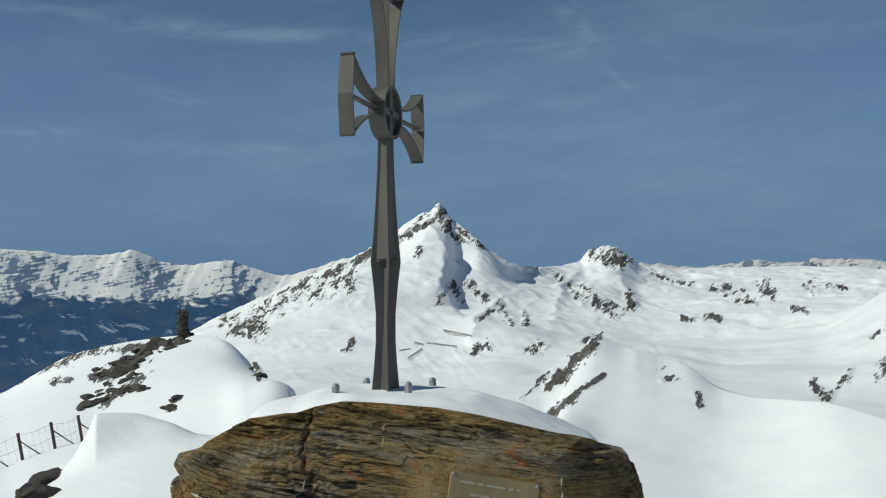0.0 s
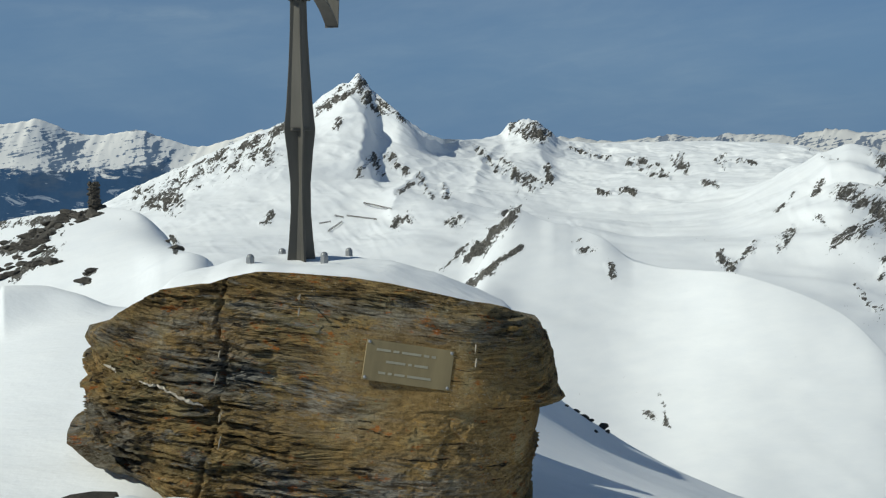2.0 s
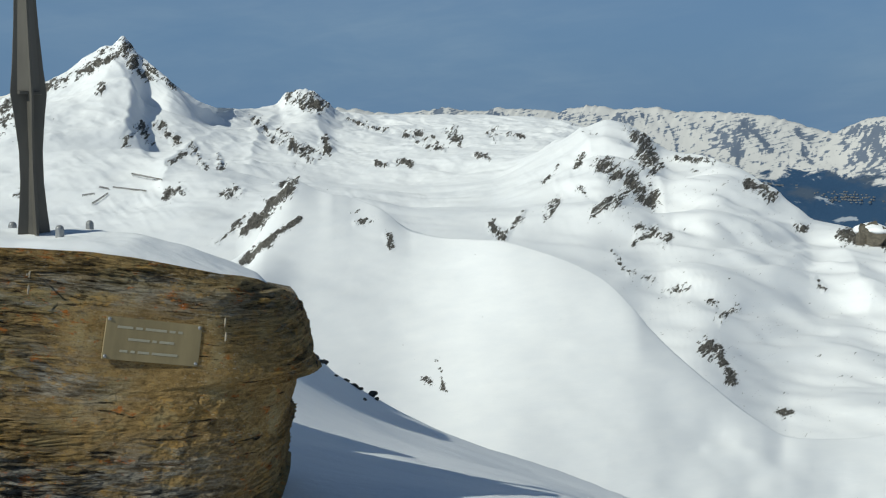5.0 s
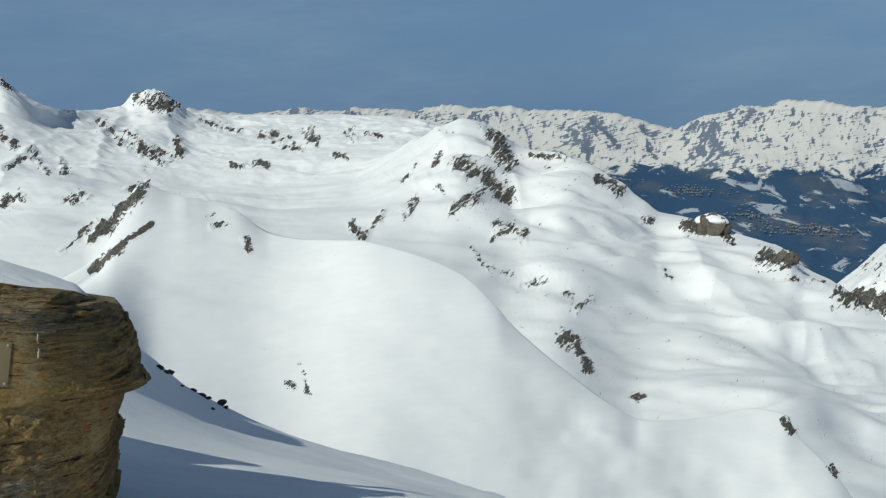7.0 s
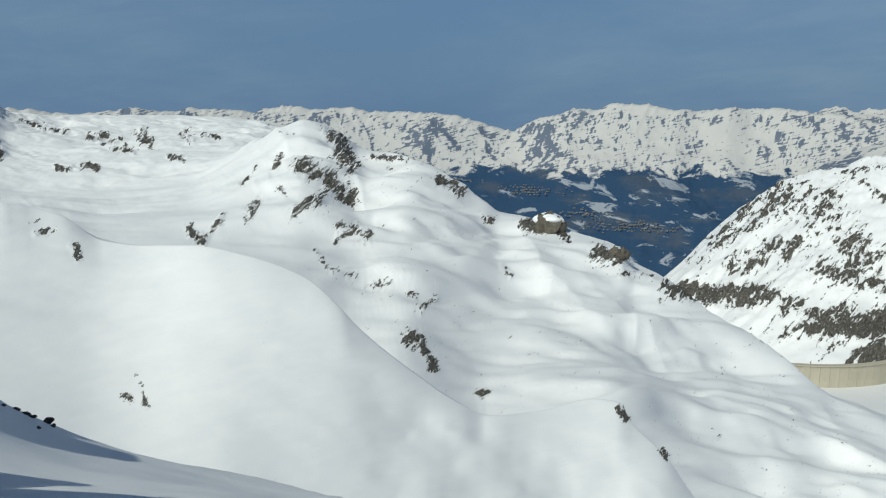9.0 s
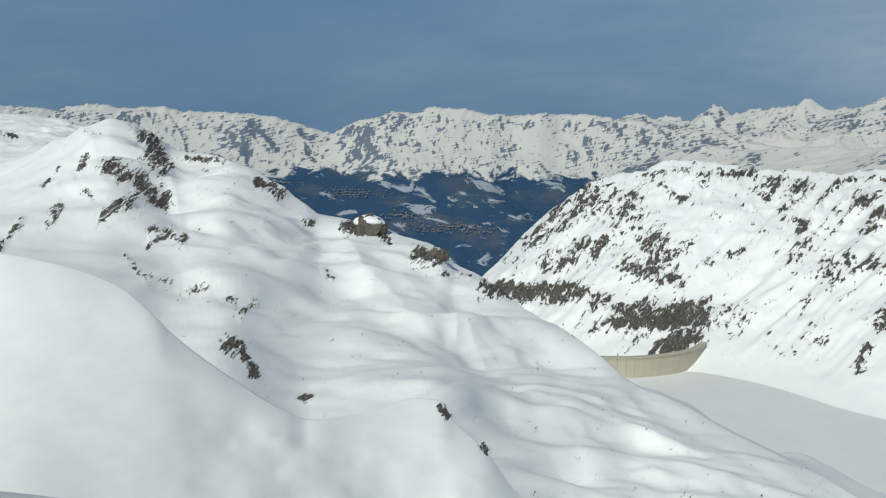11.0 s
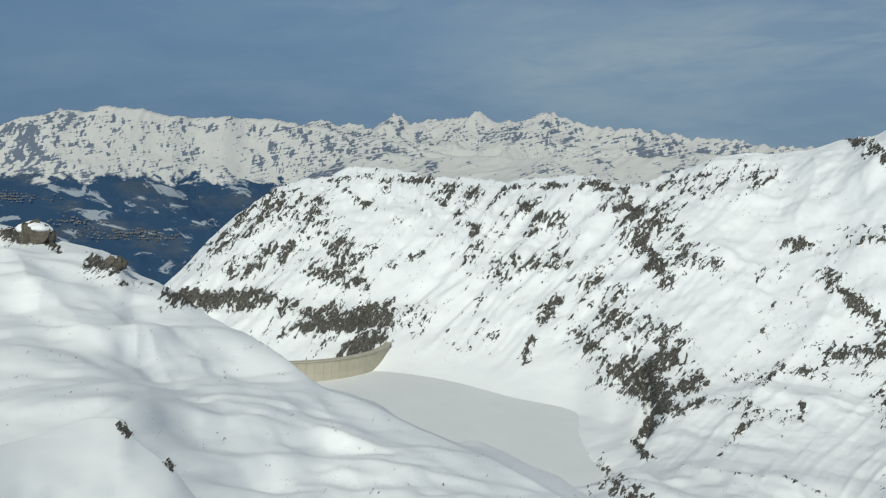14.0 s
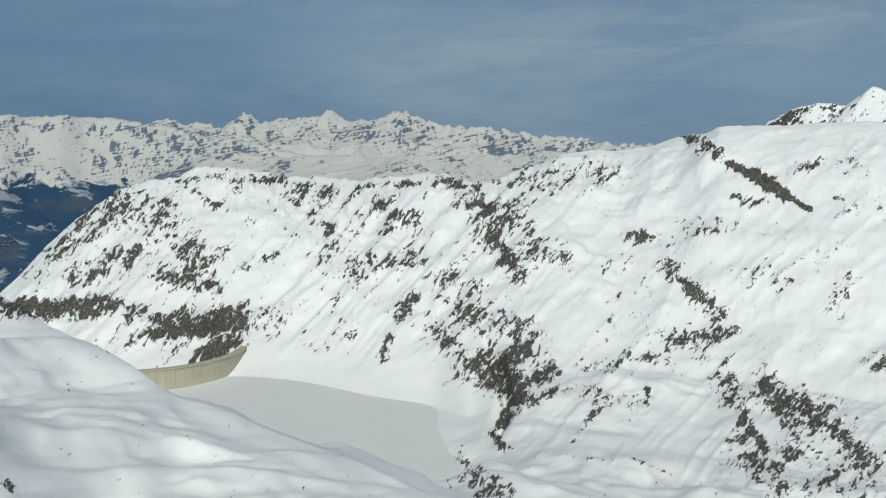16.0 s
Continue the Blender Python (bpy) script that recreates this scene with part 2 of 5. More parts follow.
def boulder_material():
    """Layered schist: thin dark beds, brown cleaved faces, rust, ochre and pale grit."""
    n = Nodes("schist")
    tilt = (0, -9, 0)
    face = n.attr("rock")
    open_bed = n.math("SUBTRACT", 1.0, n.math("MULTIPLY", face, 0.8))
    broad = n.noise(n.coord((1, 1, 1.6), tilt), 3.0, 6, 0.65)
    beds = n.noise(n.coord((6.0, 6.0, 26.0), tilt), 1.3, 10, 0.78, 0.2)
    thin = n.noise(n.coord((7.0, 7.0, 58.0), tilt), 1.4, 9, 0.72, 0.3)
    lumps = n.noise(n.coord((1, 1, 1.8), tilt), 26.0, 8, 0.75)
    grit = n.noise(n.coord((1, 1, 1.3)), 95.0, 5, 0.75)
    colour = n.mix(n.span(beds, 0.42, 0.58), (0.105, 0.072, 0.032), (0.43, 0.29, 0.118))
    olive = n.span(n.noise(n.coord((1, 1, 2.4), tilt), 3.4, 7, 0.7), 0.47, 0.60)
    colour = n.mix(n.math("MULTIPLY", olive, 0.6), colour, (0.33, 0.275, 0.14))
    brown = n.mix(n.span(lumps, 0.38, 0.62), (0.225, 0.145, 0.055), (0.40, 0.265, 0.108))
    brown = n.mix(n.span(n.noise(n.coord(), 6.0, 6, 0.7), 0.50, 0.62, 0.0, 0.7), brown, (0.40, 0.32, 0.165))
    colour = n.mix(n.span(face, 0.12, 0.55), colour, brown)
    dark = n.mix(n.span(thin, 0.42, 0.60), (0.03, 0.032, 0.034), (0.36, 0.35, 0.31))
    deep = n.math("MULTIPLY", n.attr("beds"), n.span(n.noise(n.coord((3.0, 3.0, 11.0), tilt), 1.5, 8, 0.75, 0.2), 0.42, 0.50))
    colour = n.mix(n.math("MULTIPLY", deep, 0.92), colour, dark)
    grey = n.span(n.noise(n.coord((1.2, 1.2, 4.0), tilt), 4.6, 8, 0.72), 0.56, 0.62)
    colour = n.mix(n.math("MULTIPLY", grey, n.math("MULTIPLY", open_bed, 0.8)), colour, dark)
    rust = n.span(n.noise(n.coord((1.5, 1.5, 3.4), tilt), 6.5, 8, 0.76), 0.58, 0.64)
    colour = n.mix(n.math("MULTIPLY", rust, 0.85), colour, (0.42, 0.125, 0.022))
    ochre = n.span(n.noise(n.coord((1.2, 1.2, 2.2), tilt), 9.0, 7, 0.74), 0.57, 0.64)
    colour = n.mix(n.math("MULTIPLY", ochre, 0.6), colour, (0.50, 0.29, 0.075))
    crack = n.math("MULTIPLY", n.span(thin, 0.385, 0.412, 1.0, 0.0), open_bed)
    colour = n.mix(n.math("MULTIPLY", crack, 0.9), colour, (0.014, 0.012, 0.010))
    seam = n.span(n.noise(n.coord((2.4, 2.4, 23.0), tilt), 1.3, 9, 0.72, 0.35), 0.375, 0.392, 1.0, 0.0)
    colour = n.mix(n.math("MULTIPLY", seam, 0.9), colour, (0.016, 0.014, 0.012))
    colour = n.mix(n.span(lumps, 0.32, 0.40, 0.55, 0.0), colour, (0.05, 0.037, 0.024))
    colour = n.mix(n.span(grit, 0.38, 0.46, 0.4, 0.0), colour, (0.045, 0.034, 0.024))
    pale = n.math("MULTIPLY", n.span(n.noise(n.coord((1, 1, 2.0), tilt), 60.0, 5, 0.7), 0.58, 0.66), n.span(broad, 0.42, 0.58))
    colour = n.mix(n.math("MULTIPLY", pale, 0.6), colour, (0.56, 0.50, 0.38))
    h = n.math("ADD", n.math("SUBTRACT", n.math("MULTIPLY", n.math("MULTIPLY", thin, open_bed), 0.8), n.math("MULTIPLY", seam, 0.25)), n.math("ADD", n.math("MULTIPLY", grit, 0.18), n.math("MULTIPLY", lumps, 0.30)))
    n.bump(h, 1.0, 0.045)
    return n.set(Base_Color=colour, Roughness=0.9, Specular_IOR_Level=0.12)


def rubble_material(name, dark, light, scale=5.0):
    n = Nodes(name)
    a = n.noise(n.coord((1, 1, 2.4)), scale, 10, 0.75)
    colour = n.mix(n.span(a, 0.3, 0.7), dark, light)
    n.bump(a, 1.0, 0.10)
    return n.set(Base_Color=colour, Roughness=0.9)


def metal_material(name, base, rough):
    n = Nodes(name)
    a = n.noise(n.coord((1, 1, 0.2)), 14.0, 5, 0.6)
    b = n.noise(n.coord((60, 60, 2.0)), 1.0, 3, 0.5)
    light = tuple(min(1.0, c * 1.35) for c in base)
    colour = n.mix(n.span(a, 0.35, 0.7), base, light)
    n.bump(b, 0.15, 0.002)
    return n.set(Base_Color=colour, Metallic=0.25, Specular_IOR_Level=0.2, Roughness=n.span(a, 0.3, 0.7, rough - 0.06, rough + 0.1))


def plain_material(name, colour, rough=0.7, metallic=0.0, vary=0.25, scale=8.0):
    n = Nodes(name)
    a = n.noise(n.coord(), scale, 5, 0.6)
    dark = tuple(c * (1 - vary) for c in colour)
    n.bump(a, 0.25, 0.01)
    return n.set(Base_Color=n.mix(n.span(a, 0.3, 0.7), dark, colour), Roughness=rough, Metallic=metallic)


M_SNOW = snow_material()
M_GROUND = mountain_material("snow_and_rock", (0.030, 0.029, 0.027), (0.19, 0.176, 0.152))
# far snow dulled and far stone blued, so these base colours carry haze
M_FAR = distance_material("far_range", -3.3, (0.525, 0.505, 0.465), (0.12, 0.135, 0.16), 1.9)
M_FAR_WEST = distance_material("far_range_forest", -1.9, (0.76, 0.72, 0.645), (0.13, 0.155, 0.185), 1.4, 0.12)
M_SCHIST = boulder_material()
M_STEEL = metal_material("weathered_steel", (0.098, 0.092, 0.080), 0.55)
M_BRASS = metal_material("dull_bronze", (0.235, 0.185, 0.10), 0.5)
M_NUT = metal_material("bright_zinc", (0.24, 0.245, 0.25), 0.28)
M_RUBBLE = rubble_material("broken_schist", (0.022, 0.021, 0.02), (0.13, 0.112, 0.088))
M_CONCRETE = plain_material("pale_concrete", (0.50, 0.46, 0.36), 0.85, 0.0, 0.15, 0.05)
M_ICE = plain_material("snowy_ice", (0.76, 0.77, 0.775), 0.7, 0.0, 0.05, 0.02)
M_HOUSE = plain_material("pale_plaster", (0.22, 0.225, 0.23), 0.8, 0.0, 0.5, 0.03)
M_CRAG = rubble_material("weathered_crag", (0.035, 0.032, 0.027), (0.19, 0.168, 0.13), 0.35)
M_WOOD = plain_material("grey_wood", (0.085, 0.07, 0.055), 0.85, 0.0, 0.4, 12.0)
M_CALCITE = plain_material("pale_mineral", (0.38, 0.335, 0.26), 0.8, 0.0, 0.6, 90.0)
M_QUARTZ = plain_material("quartz", (0.66, 0.58, 0.46), 0.6, 0.0, 0.5, 60.0)
M_WIRE = plain_material("dark_wire", (0.12, 0.12, 0.12), 0.5, 0.6, 0.2, 4.0)
M_LETTER = plain_material("worn_lettering", (0.36, 0.33, 0.24), 0.7, 0.0, 0.15, 30.0)


# ---- helpers for meshes ----
def grid_object(name, X, Y, Z, material, rock=None, closed=False, site=None):
    """A sheet from arrays of places (rows by columns); closed joins the last column to the first."""
    n, m = X.shape
    me = bpy.data.meshes.new(name)
    co = np.stack([X, Y, Z], -1).reshape(-1, 3).astype(np.float32)
    j = np.arange(m if closed else m - 1)
    i = np.arange(n - 1)
    I, J = np.meshgrid(i, j, indexing="ij")
    J2 = (J + 1) % m
    quads = np.stack([I * m + J, I * m + J2, (I + 1) * m + J2, (I + 1) * m + J], -1).reshape(-1, 4)
    me.vertices.add(len(co))
    me.vertices.foreach_set("co", co.ravel())
    me.loops.add(quads.size)
    me.loops.foreach_set("vertex_index", quads.ravel().astype(np.int32))
    me.polygons.add(len(quads))
    me.polygons.foreach_set("loop_start", np.arange(0, quads.size, 4, dtype=np.int32))
    me.polygons.foreach_set("use_smooth", np.ones(len(quads), dtype=bool))
    me.update(calc_edges=True)
    if rock is not None:
        me.attributes.new("rock", "FLOAT", "POINT").data.foreach_set("value", rock.ravel().astype(np.float32))
    if site is not None:
        me.attributes.new("site", "FLOAT_VECTOR", "POINT").data.foreach_set("vector", site.reshape(-1, 3).astype(np.float32).ravel())
    me.materials.append(material)
    return new(name, me)


def part(name, bm, material, parent, label="", smooth=False):
    me = bpy.data.meshes.new(name)
    bm.normal_update()
    bm.to_mesh(me)
    bm.free()
    me.materials.append(material)
    if smooth:
        me.polygons.foreach_set("use_smooth", np.ones(len(me.polygons), dtype=bool))
    ob = new(name, me)
    ob.parent = parent
    if label:
        ob["label"] = label
    return ob


def lattice(ix, iy, seed):
    h = (ix.astype(np.int64) * 374761393 + iy.astype(np.int64) * 668265263 + seed * 1442695041) & 0x7FFFFFFF
    h = ((h ^ (h >> 13)) * 1274126177) & 0x7FFFFFFF
    return ((h ^ (h >> 16)) & 0xFFFF) / 65535.0


def value_noise(x, y, seed=0):
    ix, iy = np.floor(x), np.floor(y)
    fx, fy = x - ix, y - iy
    fx, fy = fx * fx * fx * (fx * (fx * 6 - 15) + 10), fy * fy * fy * (fy * (fy * 6 - 15) + 10)
    a, b = lattice(ix, iy, seed), lattice(ix + 1, iy, seed)
    c, d = lattice(ix, iy + 1, seed), lattice(ix + 1, iy + 1, seed)
    return (a * (1 - fx) + b * fx) * (1 - fy) + (c * (1 - fx) + d * fx) * fy


def fractal(x, y, octaves=5, seed=0, ridged=False, gain=0.5):
    """About -1 to 1; ridged gives sharp crests and round hollows."""
    out, amp, total = np.zeros(np.broadcast(x, y).shape), 1.0, 0.0
    for o in range(octaves):
        ca, sa = math.cos(o * 1.1), math.sin(o * 1.1)
        v = value_noise((x * ca - y * sa) * 2 ** o + 17.3 * o, (x * sa + y * ca) * 2 ** o - 9.1 * o, seed + o) * 2 - 1
        out += amp * ((1 - 2 * np.abs(v)) if ridged else v)
        total += amp
        amp *= gain
    return out / total


def cubic(xs, ys, x):
    """Monotone cubic through the points."""
    xs, ys = np.asarray(xs, float), np.asarray(ys, float)
    h, d = np.diff(xs), np.diff(ys) / np.diff(xs)
    m = np.zeros(len(xs))
    same = d[:-1] * d[1:] > 0
    w1, w2 = 2 * h[1:] + h[:-1], h[1:] + 2 * h[:-1]
    with np.errstate(divide="ignore", invalid="ignore"):
        m[1:-1] = np.where(same, (w1 + w2) / (w1 / d[:-1] + w2 / d[1:]), 0)
    m[0], m[-1] = d[0], d[-1]
    k = np.clip(np.searchsorted(xs, x) - 1, 0, len(xs) - 2)
    s = np.clip((x - xs[k]) / h[k], 0, 1)
    return ((1 + 2 * s) * (1 - s) ** 2 * ys[k] + s * (1 - s) ** 2 * h[k] * m[k]
            + s * s * (3 - 2 * s) * ys[k + 1] + s * s * (s - 1) * h[k] * m[k + 1])


def blur(v, width):
    """A running mean with round edges along an evenly stepped array."""
    k = np.arange(-3 * width, 3 * width + 1)
    w = np.exp(-0.5 * (k / max(width, 1)) ** 2)
    return np.convolve(np.pad(v, 3 * width, mode="edge"), w / w.sum(), "valid")


def terrain_line(points, bearings):
    """Distance and height along the bearings, from (bearing, metres away, slope angle seen from the summit)."""
    p = sorted(points)
    a = [q[0] for q in p]
    if p[0][0] > -180:
        a, p = [-180.0] + a, [p[-1]] + p
    r = cubic(a, [q[1] for q in p], bearings)
    e = cubic(a, [q[2] for q in p], bearings)
    return r, r * np.tan(np.radians(e))


def sheet_between(lines, counts, bearings, soft, wide, reach):
    """Radial profiles through the lines, at so many rows between each two of them. The broad form of each line (smoothed over
    'wide' columns) makes the slopes; what is sharper stays near its line, as far as 'reach'."""
    rows_r, rows_z, mark = [], [], []
    R = np.stack([l[0] for l in lines])
    Z = np.stack([l[1] for l in lines])
    Rb = np.stack([blur(r, w) if w else r for r, w in zip(R, wide)])
    Zb = np.stack([blur(z, w) if w else z for z, w in zip(Z, wide)])
    for k, c in enumerate(counts):
        s = np.arange(c) / c if k < len(counts) - 1 else np.arange(c + 1) / c
        for q in s:
            e = q * q * (3 - 2 * q)
            w = q * (1 - soft) + e * soft
            k0 = math.exp(-(q / reach[k]) ** 2) * (1 - q)
            k1 = math.exp(-((1 - q) / reach[k]) ** 2) * q
            rows_r.append(Rb[k] + (Rb[k + 1] - Rb[k]) * q + k0 * (R[k] - Rb[k]) + k1 * (R[k + 1] - Rb[k + 1]))
            rows_z.append(Zb[k] + (Zb[k + 1] - Zb[k]) * w + k0 * (Z[k] - Zb[k]) + k1 * (Z[k + 1] - Zb[k + 1]))
            mark.append(k + q)
    return np.array(rows_r), np.array(rows_z), np.array(mark)


# ---- the ground: one snow sheet from the summit to the far valleys ----
STAND = [(-180, 1.6, -44), (180, 1.6, -44)]
LIP = [(-180, 6, -20), (-60, 6, -18), (-30, 6.5, -13), (-26, 6.5, -12.9), (-23.6, 6.6, -12.2), (-22.4, 6.6, -11.2), (-21.6, 6.5, -10.0), (-21.2, 6.5, -9.2), (-20.9, 6.5, -8.55),
       (-19.0, 6.5, -8.7), (-17.0, 6.4, -9.35), (-15, 6.3, -10.2), (-12, 6.2, -10.4), (-6, 6.5, -9.9), (0, 7.0, -9.9), (4, 7.2, -10.6), (6.5, 7.4, -11.2), (8.2, 7.6, -12.2), (9.6, 8.3, -13.6), (10.95, 9, -14.6), (12.9, 9, -16.4), (15.2, 9, -18.1),
       (17.4, 9, -19.35), (19.9, 9, -20.45), (22.1, 9, -20.9), (24.2, 9, -21.3), (27.95, 8.6, -22.15), (31.8, 8, -23.05), (40, 6.5, -25.5), (60, 4, -30),
       (100, 4, -30), (140, 5, -22), (180, 6, -20)]
FOOT = [(-180, 3.2, -26), (-30, 3.2, -23), (-20, 3.2, -22.5), (-14, 3.1, -22.9), (-8, 3.0, -26), (0, 3.0, -27.5), (10, 3.2, -26.5), (20, 3.5, -25.2),
        (40, 3.2, -27.5), (60, 3, -30), (100, 3, -31), (140, 3.2, -27), (180, 3.2, -26)]
HOLLOW = [(-180, 60, -30), (-60, 34, -18), (-30, 34, -11.5), (-26, 34, -11.0), (-24, 34, -10.4), (-21.5, 34, -9.9), (-18, 30, -9.6),
          (-16, 29, -9.0), (-14, 28, -8.3), (-12.3, 26, -7.6), (-10.6, 26, -7.1), (-9.6, 26, -7.45), (-9.2, 26, -8.6), (-8, 28, -12), (0, 50, -16), (6, 110, -20), (10, 150, -21), (15, 150, -22), (25, 140, -25), (35, 140, -28), (50, 150, -32),
          (70, 150, -34), (104, 150, -36), (180, 60, -30)]
SHOULDER = [(-180, 200, -25), (-60, 110, -14), (-30, 95, -8.2), (-26, 90, -7.0), (-24.2, 85, -6), (-22.1, 78, -4.95), (-18.4, 68, -4.3),
            (-15.8, 60, -4.1), (-13.8, 52, -4.4), (-12.1, 48, -5.8), (-11.4, 46, -6.9), (-9.4, 42, -7.6), (-9.0, 42, -8.6), (-6, 60, -10.5),
            (-2, 110, -11), (3, 200, -11), (6.7, 300, -9.5), (7.9, 340, -6.8), (9.5, 380, -4.5), (11.1, 370, -5.1), (12.1, 360, -5.4), (13.0, 360, -5.55)]
SHOULDER += [(14.9, 340, -6.2), (17.1, 310, -7.7), (19.6, 290, -8.05), (22.1, 270, -8.07), (25.6, 250, -8.8), (29.1, 235, -10.2),
             (31.3, 220, -12.1), (32.3, 215, -13.2), (35.6, 205, -15.8), (39.3, 200, -18.1), (40.8, 200, -18.7), (44.4, 210, -18.2),
             (47.9, 220, -17.3), (49.2, 220, -17.4), (50.3, 215, -18.7), (52.2, 210, -20.2), (54.4, 205, -22.6), (60, 200, -26),
             (80, 200, -30), (104, 200, -32), (180, 200, -25)]
BACK = [(-180, 400, -25), (-60, 300, -20), (-26, 300, -13), (-16, 330, -11), (-8, 380, -11.5), (0, 420, -11.5), (6, 460, -10.5), (9.5, 520, -7.0),
        (13, 500, -7.0), (17, 430, -9), (22, 400, -9.6), (28, 380, -11.5), (32, 335, -15.2), (36, 295, -18.0), (41, 285, -20.9), (48, 290, -21.0),
        (54, 280, -26), (60, 275, -29), (80, 290, -31), (104, 420, -29), (180, 400, -25)]
SPURS = [(-180, 800, -20), (-60, 700, -18), (-26, 800, -15), (-17, 850, -9), (-14, 850, -6.5), (-10, 850, -6.0), (-3, 850, -5.5), (0.5, 900, -4.6),
         (3.7, 900, -4.0), (7.6, 950, -4.6), (9.5, 1000, -4.6), (13, 1050, -4.8), (17, 1050, -4.8), (22, 1050, -4.3), (24.8, 1050, -2.9),
         (26.9, 1040, -1.6), (28.3, 1030, -0.75), (29.0, 1020, -0.5), (29.7, 1015, -0.6), (31.3, 1010, -1.4), (32.5, 1000, -2.2), (35.4, 900, -2.5), (37.9, 830, -3.7)]
SPURS += [(40.4, 760, -5.4), (41.5, 735, -6.2), (43.2, 710, -6.4), (46, 680, -7.05), (48.7, 645, -7.9), (49.8, 620, -9.0), (51.5, 600, -9.6),
          (54.1, 565, -11.2), (56.8, 540, -12.7), (59.6, 520, -14.2), (62.1, 505, -16), (63.6, 500, -16.4), (67.3, 490, -17.9), (70.9, 485, -19),
          (74.4, 490, -20.1), (76.5, 495, -20.8), (80, 540, -22), (86, 620, -22), (94, 700, -21.5), (104, 760, -21), (180, 800, -20)]
BASIN = [(-180, 1000, -18), (-60, 900, -17), (-17, 1000, -6.5), (-10, 1060, -4.2), (-3, 1130, -2.8), (0.55, 1180, -2.75), (1.1, 1210, -3.0), (3.7, 1230, -2.9),
         (7.6, 1250, -3.2), (9.5, 1290, -3.0), (13, 1300, -3.2), (17, 1300, -3.0), (22, 1300, -2.6), (26.9, 1250, -2.5), (29.3, 1250, -3),
         (35, 1200, -5), (40, 1150, -8), (46, 1100, -11), (52, 1050, -14.5), (58, 1000, -18.5), (62, 960, -19.8), (67, 940, -20.2), (72, 900, -21),
         (76, 880, -21.4), (79, 900, -20.6), (83, 900, -18.8), (86, 900, -18), (94, 950, -17.5), (104, 950, -17.5), (180, 1000, -18)]
FLANK = [(-180, 1200, -14), (-60, 1200, -14), (-17, 1250, -5), (-13.4, 1250, -3.6), (-10, 1250, -2.3), (-6.5, 1250, -1), (-3, 1340, 0.2), (-1, 1380, 1.3),
         (0.1, 1385, 1.15), (0.7, 1390, 0.05), (2.4, 1360, -0.5), (5, 1400, -1.4), (8.4, 1570, -1.3), (10.3, 1650, -0.6), (12.5, 1650, -1.5), (17.8, 1700, -1.6),
         (26, 1700, -1.3), (30, 1700, -3.5), (36, 1700, -6), (44, 1650, -9), (50, 1600, -11.5), (54, 1400, -13.5), (58, 1280, -15), (62, 1245, -15.15),
         (65.4, 1268, -14.6), (68.7, 1245, -14.9), (74, 1175, -15.7), (77.7, 1140, -16.2), (80.2, 1080, -16.6), (82.5, 1080, -15.4)]
FLANK += [(86, 1150, -13.5), (93, 1200, -13), (104, 1200, -13), (180, 1200, -14)]
CREST = [(-180, 1800, -8), (-60, 1500, -12), (-26, 1700, -9), (-17, 1650, -5.2), (-15.5, 1650, -4), (-13.4, 1650, -2.9), (-10, 1640, -1.35), (-6.5, 1620, 0.2),
         (-3, 1560, 1.9), (-1.7, 1510, 2.7), (-1.15, 1500, 3.05), (-0.85, 1490, 2.98), (-0.3, 1470, 3.75), (0.1, 1470, 3.4), (0.6, 1470, 2.85), (1.4, 1440, 2.15), (2.4, 1425, 1.3), (4.1, 1430, 0.15), (5.0, 1510, -0.12), (6.5, 1690, -0.2), (8.4, 1900, 0.05),
         (9.2, 1950, 0.8), (10.3, 1950, 0.95), (11.5, 1950, 0.35), (12.5, 2000, -0.3), (16, 2100, -0.45), (21, 2200, -0.3), (26.2, 2250, -0.5)]
CREST += [(30, 2250, -2), (36, 2200, -6), (44, 2100, -10), (50, 2000, -11), (52, 1950, -9.3), (55.2, 1900, -5.9), (57.2, 1880, -4.4), (59.6, 1850, -3.1),
          (63.8, 1850, -2.05), (71.2, 1850, -2.4), (77.9, 1800, -1.8), (80.3, 1800, -2), (82.9, 1850, -1), (86.1, 1900, 0.3), (89.3, 1950, 0.5),
          (91.9, 1950, 1.4), (93.4, 1900, 1.75), (94.4, 1890, 2.2), (98.3, 1900, 2.5), (103, 1900, 2.8), (115, 1900, 0), (180, 1800, -8)]

seen = np.arange(-30, 108, 0.1)
bearing = np.concatenate([np.arange(-180, -30, 2.0), seen, np.arange(108, 180, 2.0)])
lines = [terrain_line(l, bearing) for l in (STAND, FOOT, LIP, HOLLOW, SHOULDER, BACK, SPURS, BASIN, FLANK, CREST)]
lines.insert(0, (np.full_like(bearing, 0.05), np.full_like(bearing, -1.55)))
drop_r = lines[3][0] + np.interp(bearing, [-30, -14, 0, 20], [5, 4, 5, 9])
lines.insert(4, (drop_r, drop_r * np.tan(np.arctan2(lines[3][1], lines[3][0]) - radians(7.0))))
lines.append((lines[-1][0] + 800, lines[-1][1] - 420))
lines.append((np.full_like(bearing, 4950.0), np.full_like(bearing, -1300.0)))
GR, GZ, GM = sheet_between(lines, [4, 16, 44, 16, 40, 100, 50, 120, 60, 80, 120, 12, 6], bearing, 0.35,
                           [0, 6, 8, 60, 12, 8, 18, 26, 10, 22, 6, 8, 0, 0], [1, 1, 0.05, 0.6, 0.5, 0.24, 0.3, 0.45, 0.4, 0.4, 0.6, 0.6, 1])
GA = np.broadcast_to(np.radians(bearing), GR.shape)
GX, GY = GR * np.sin(GA), GR * np.cos(GA)


def bump_weight(r, lo, hi):
    return np.clip((r - lo) / (hi - lo), 0, 1)


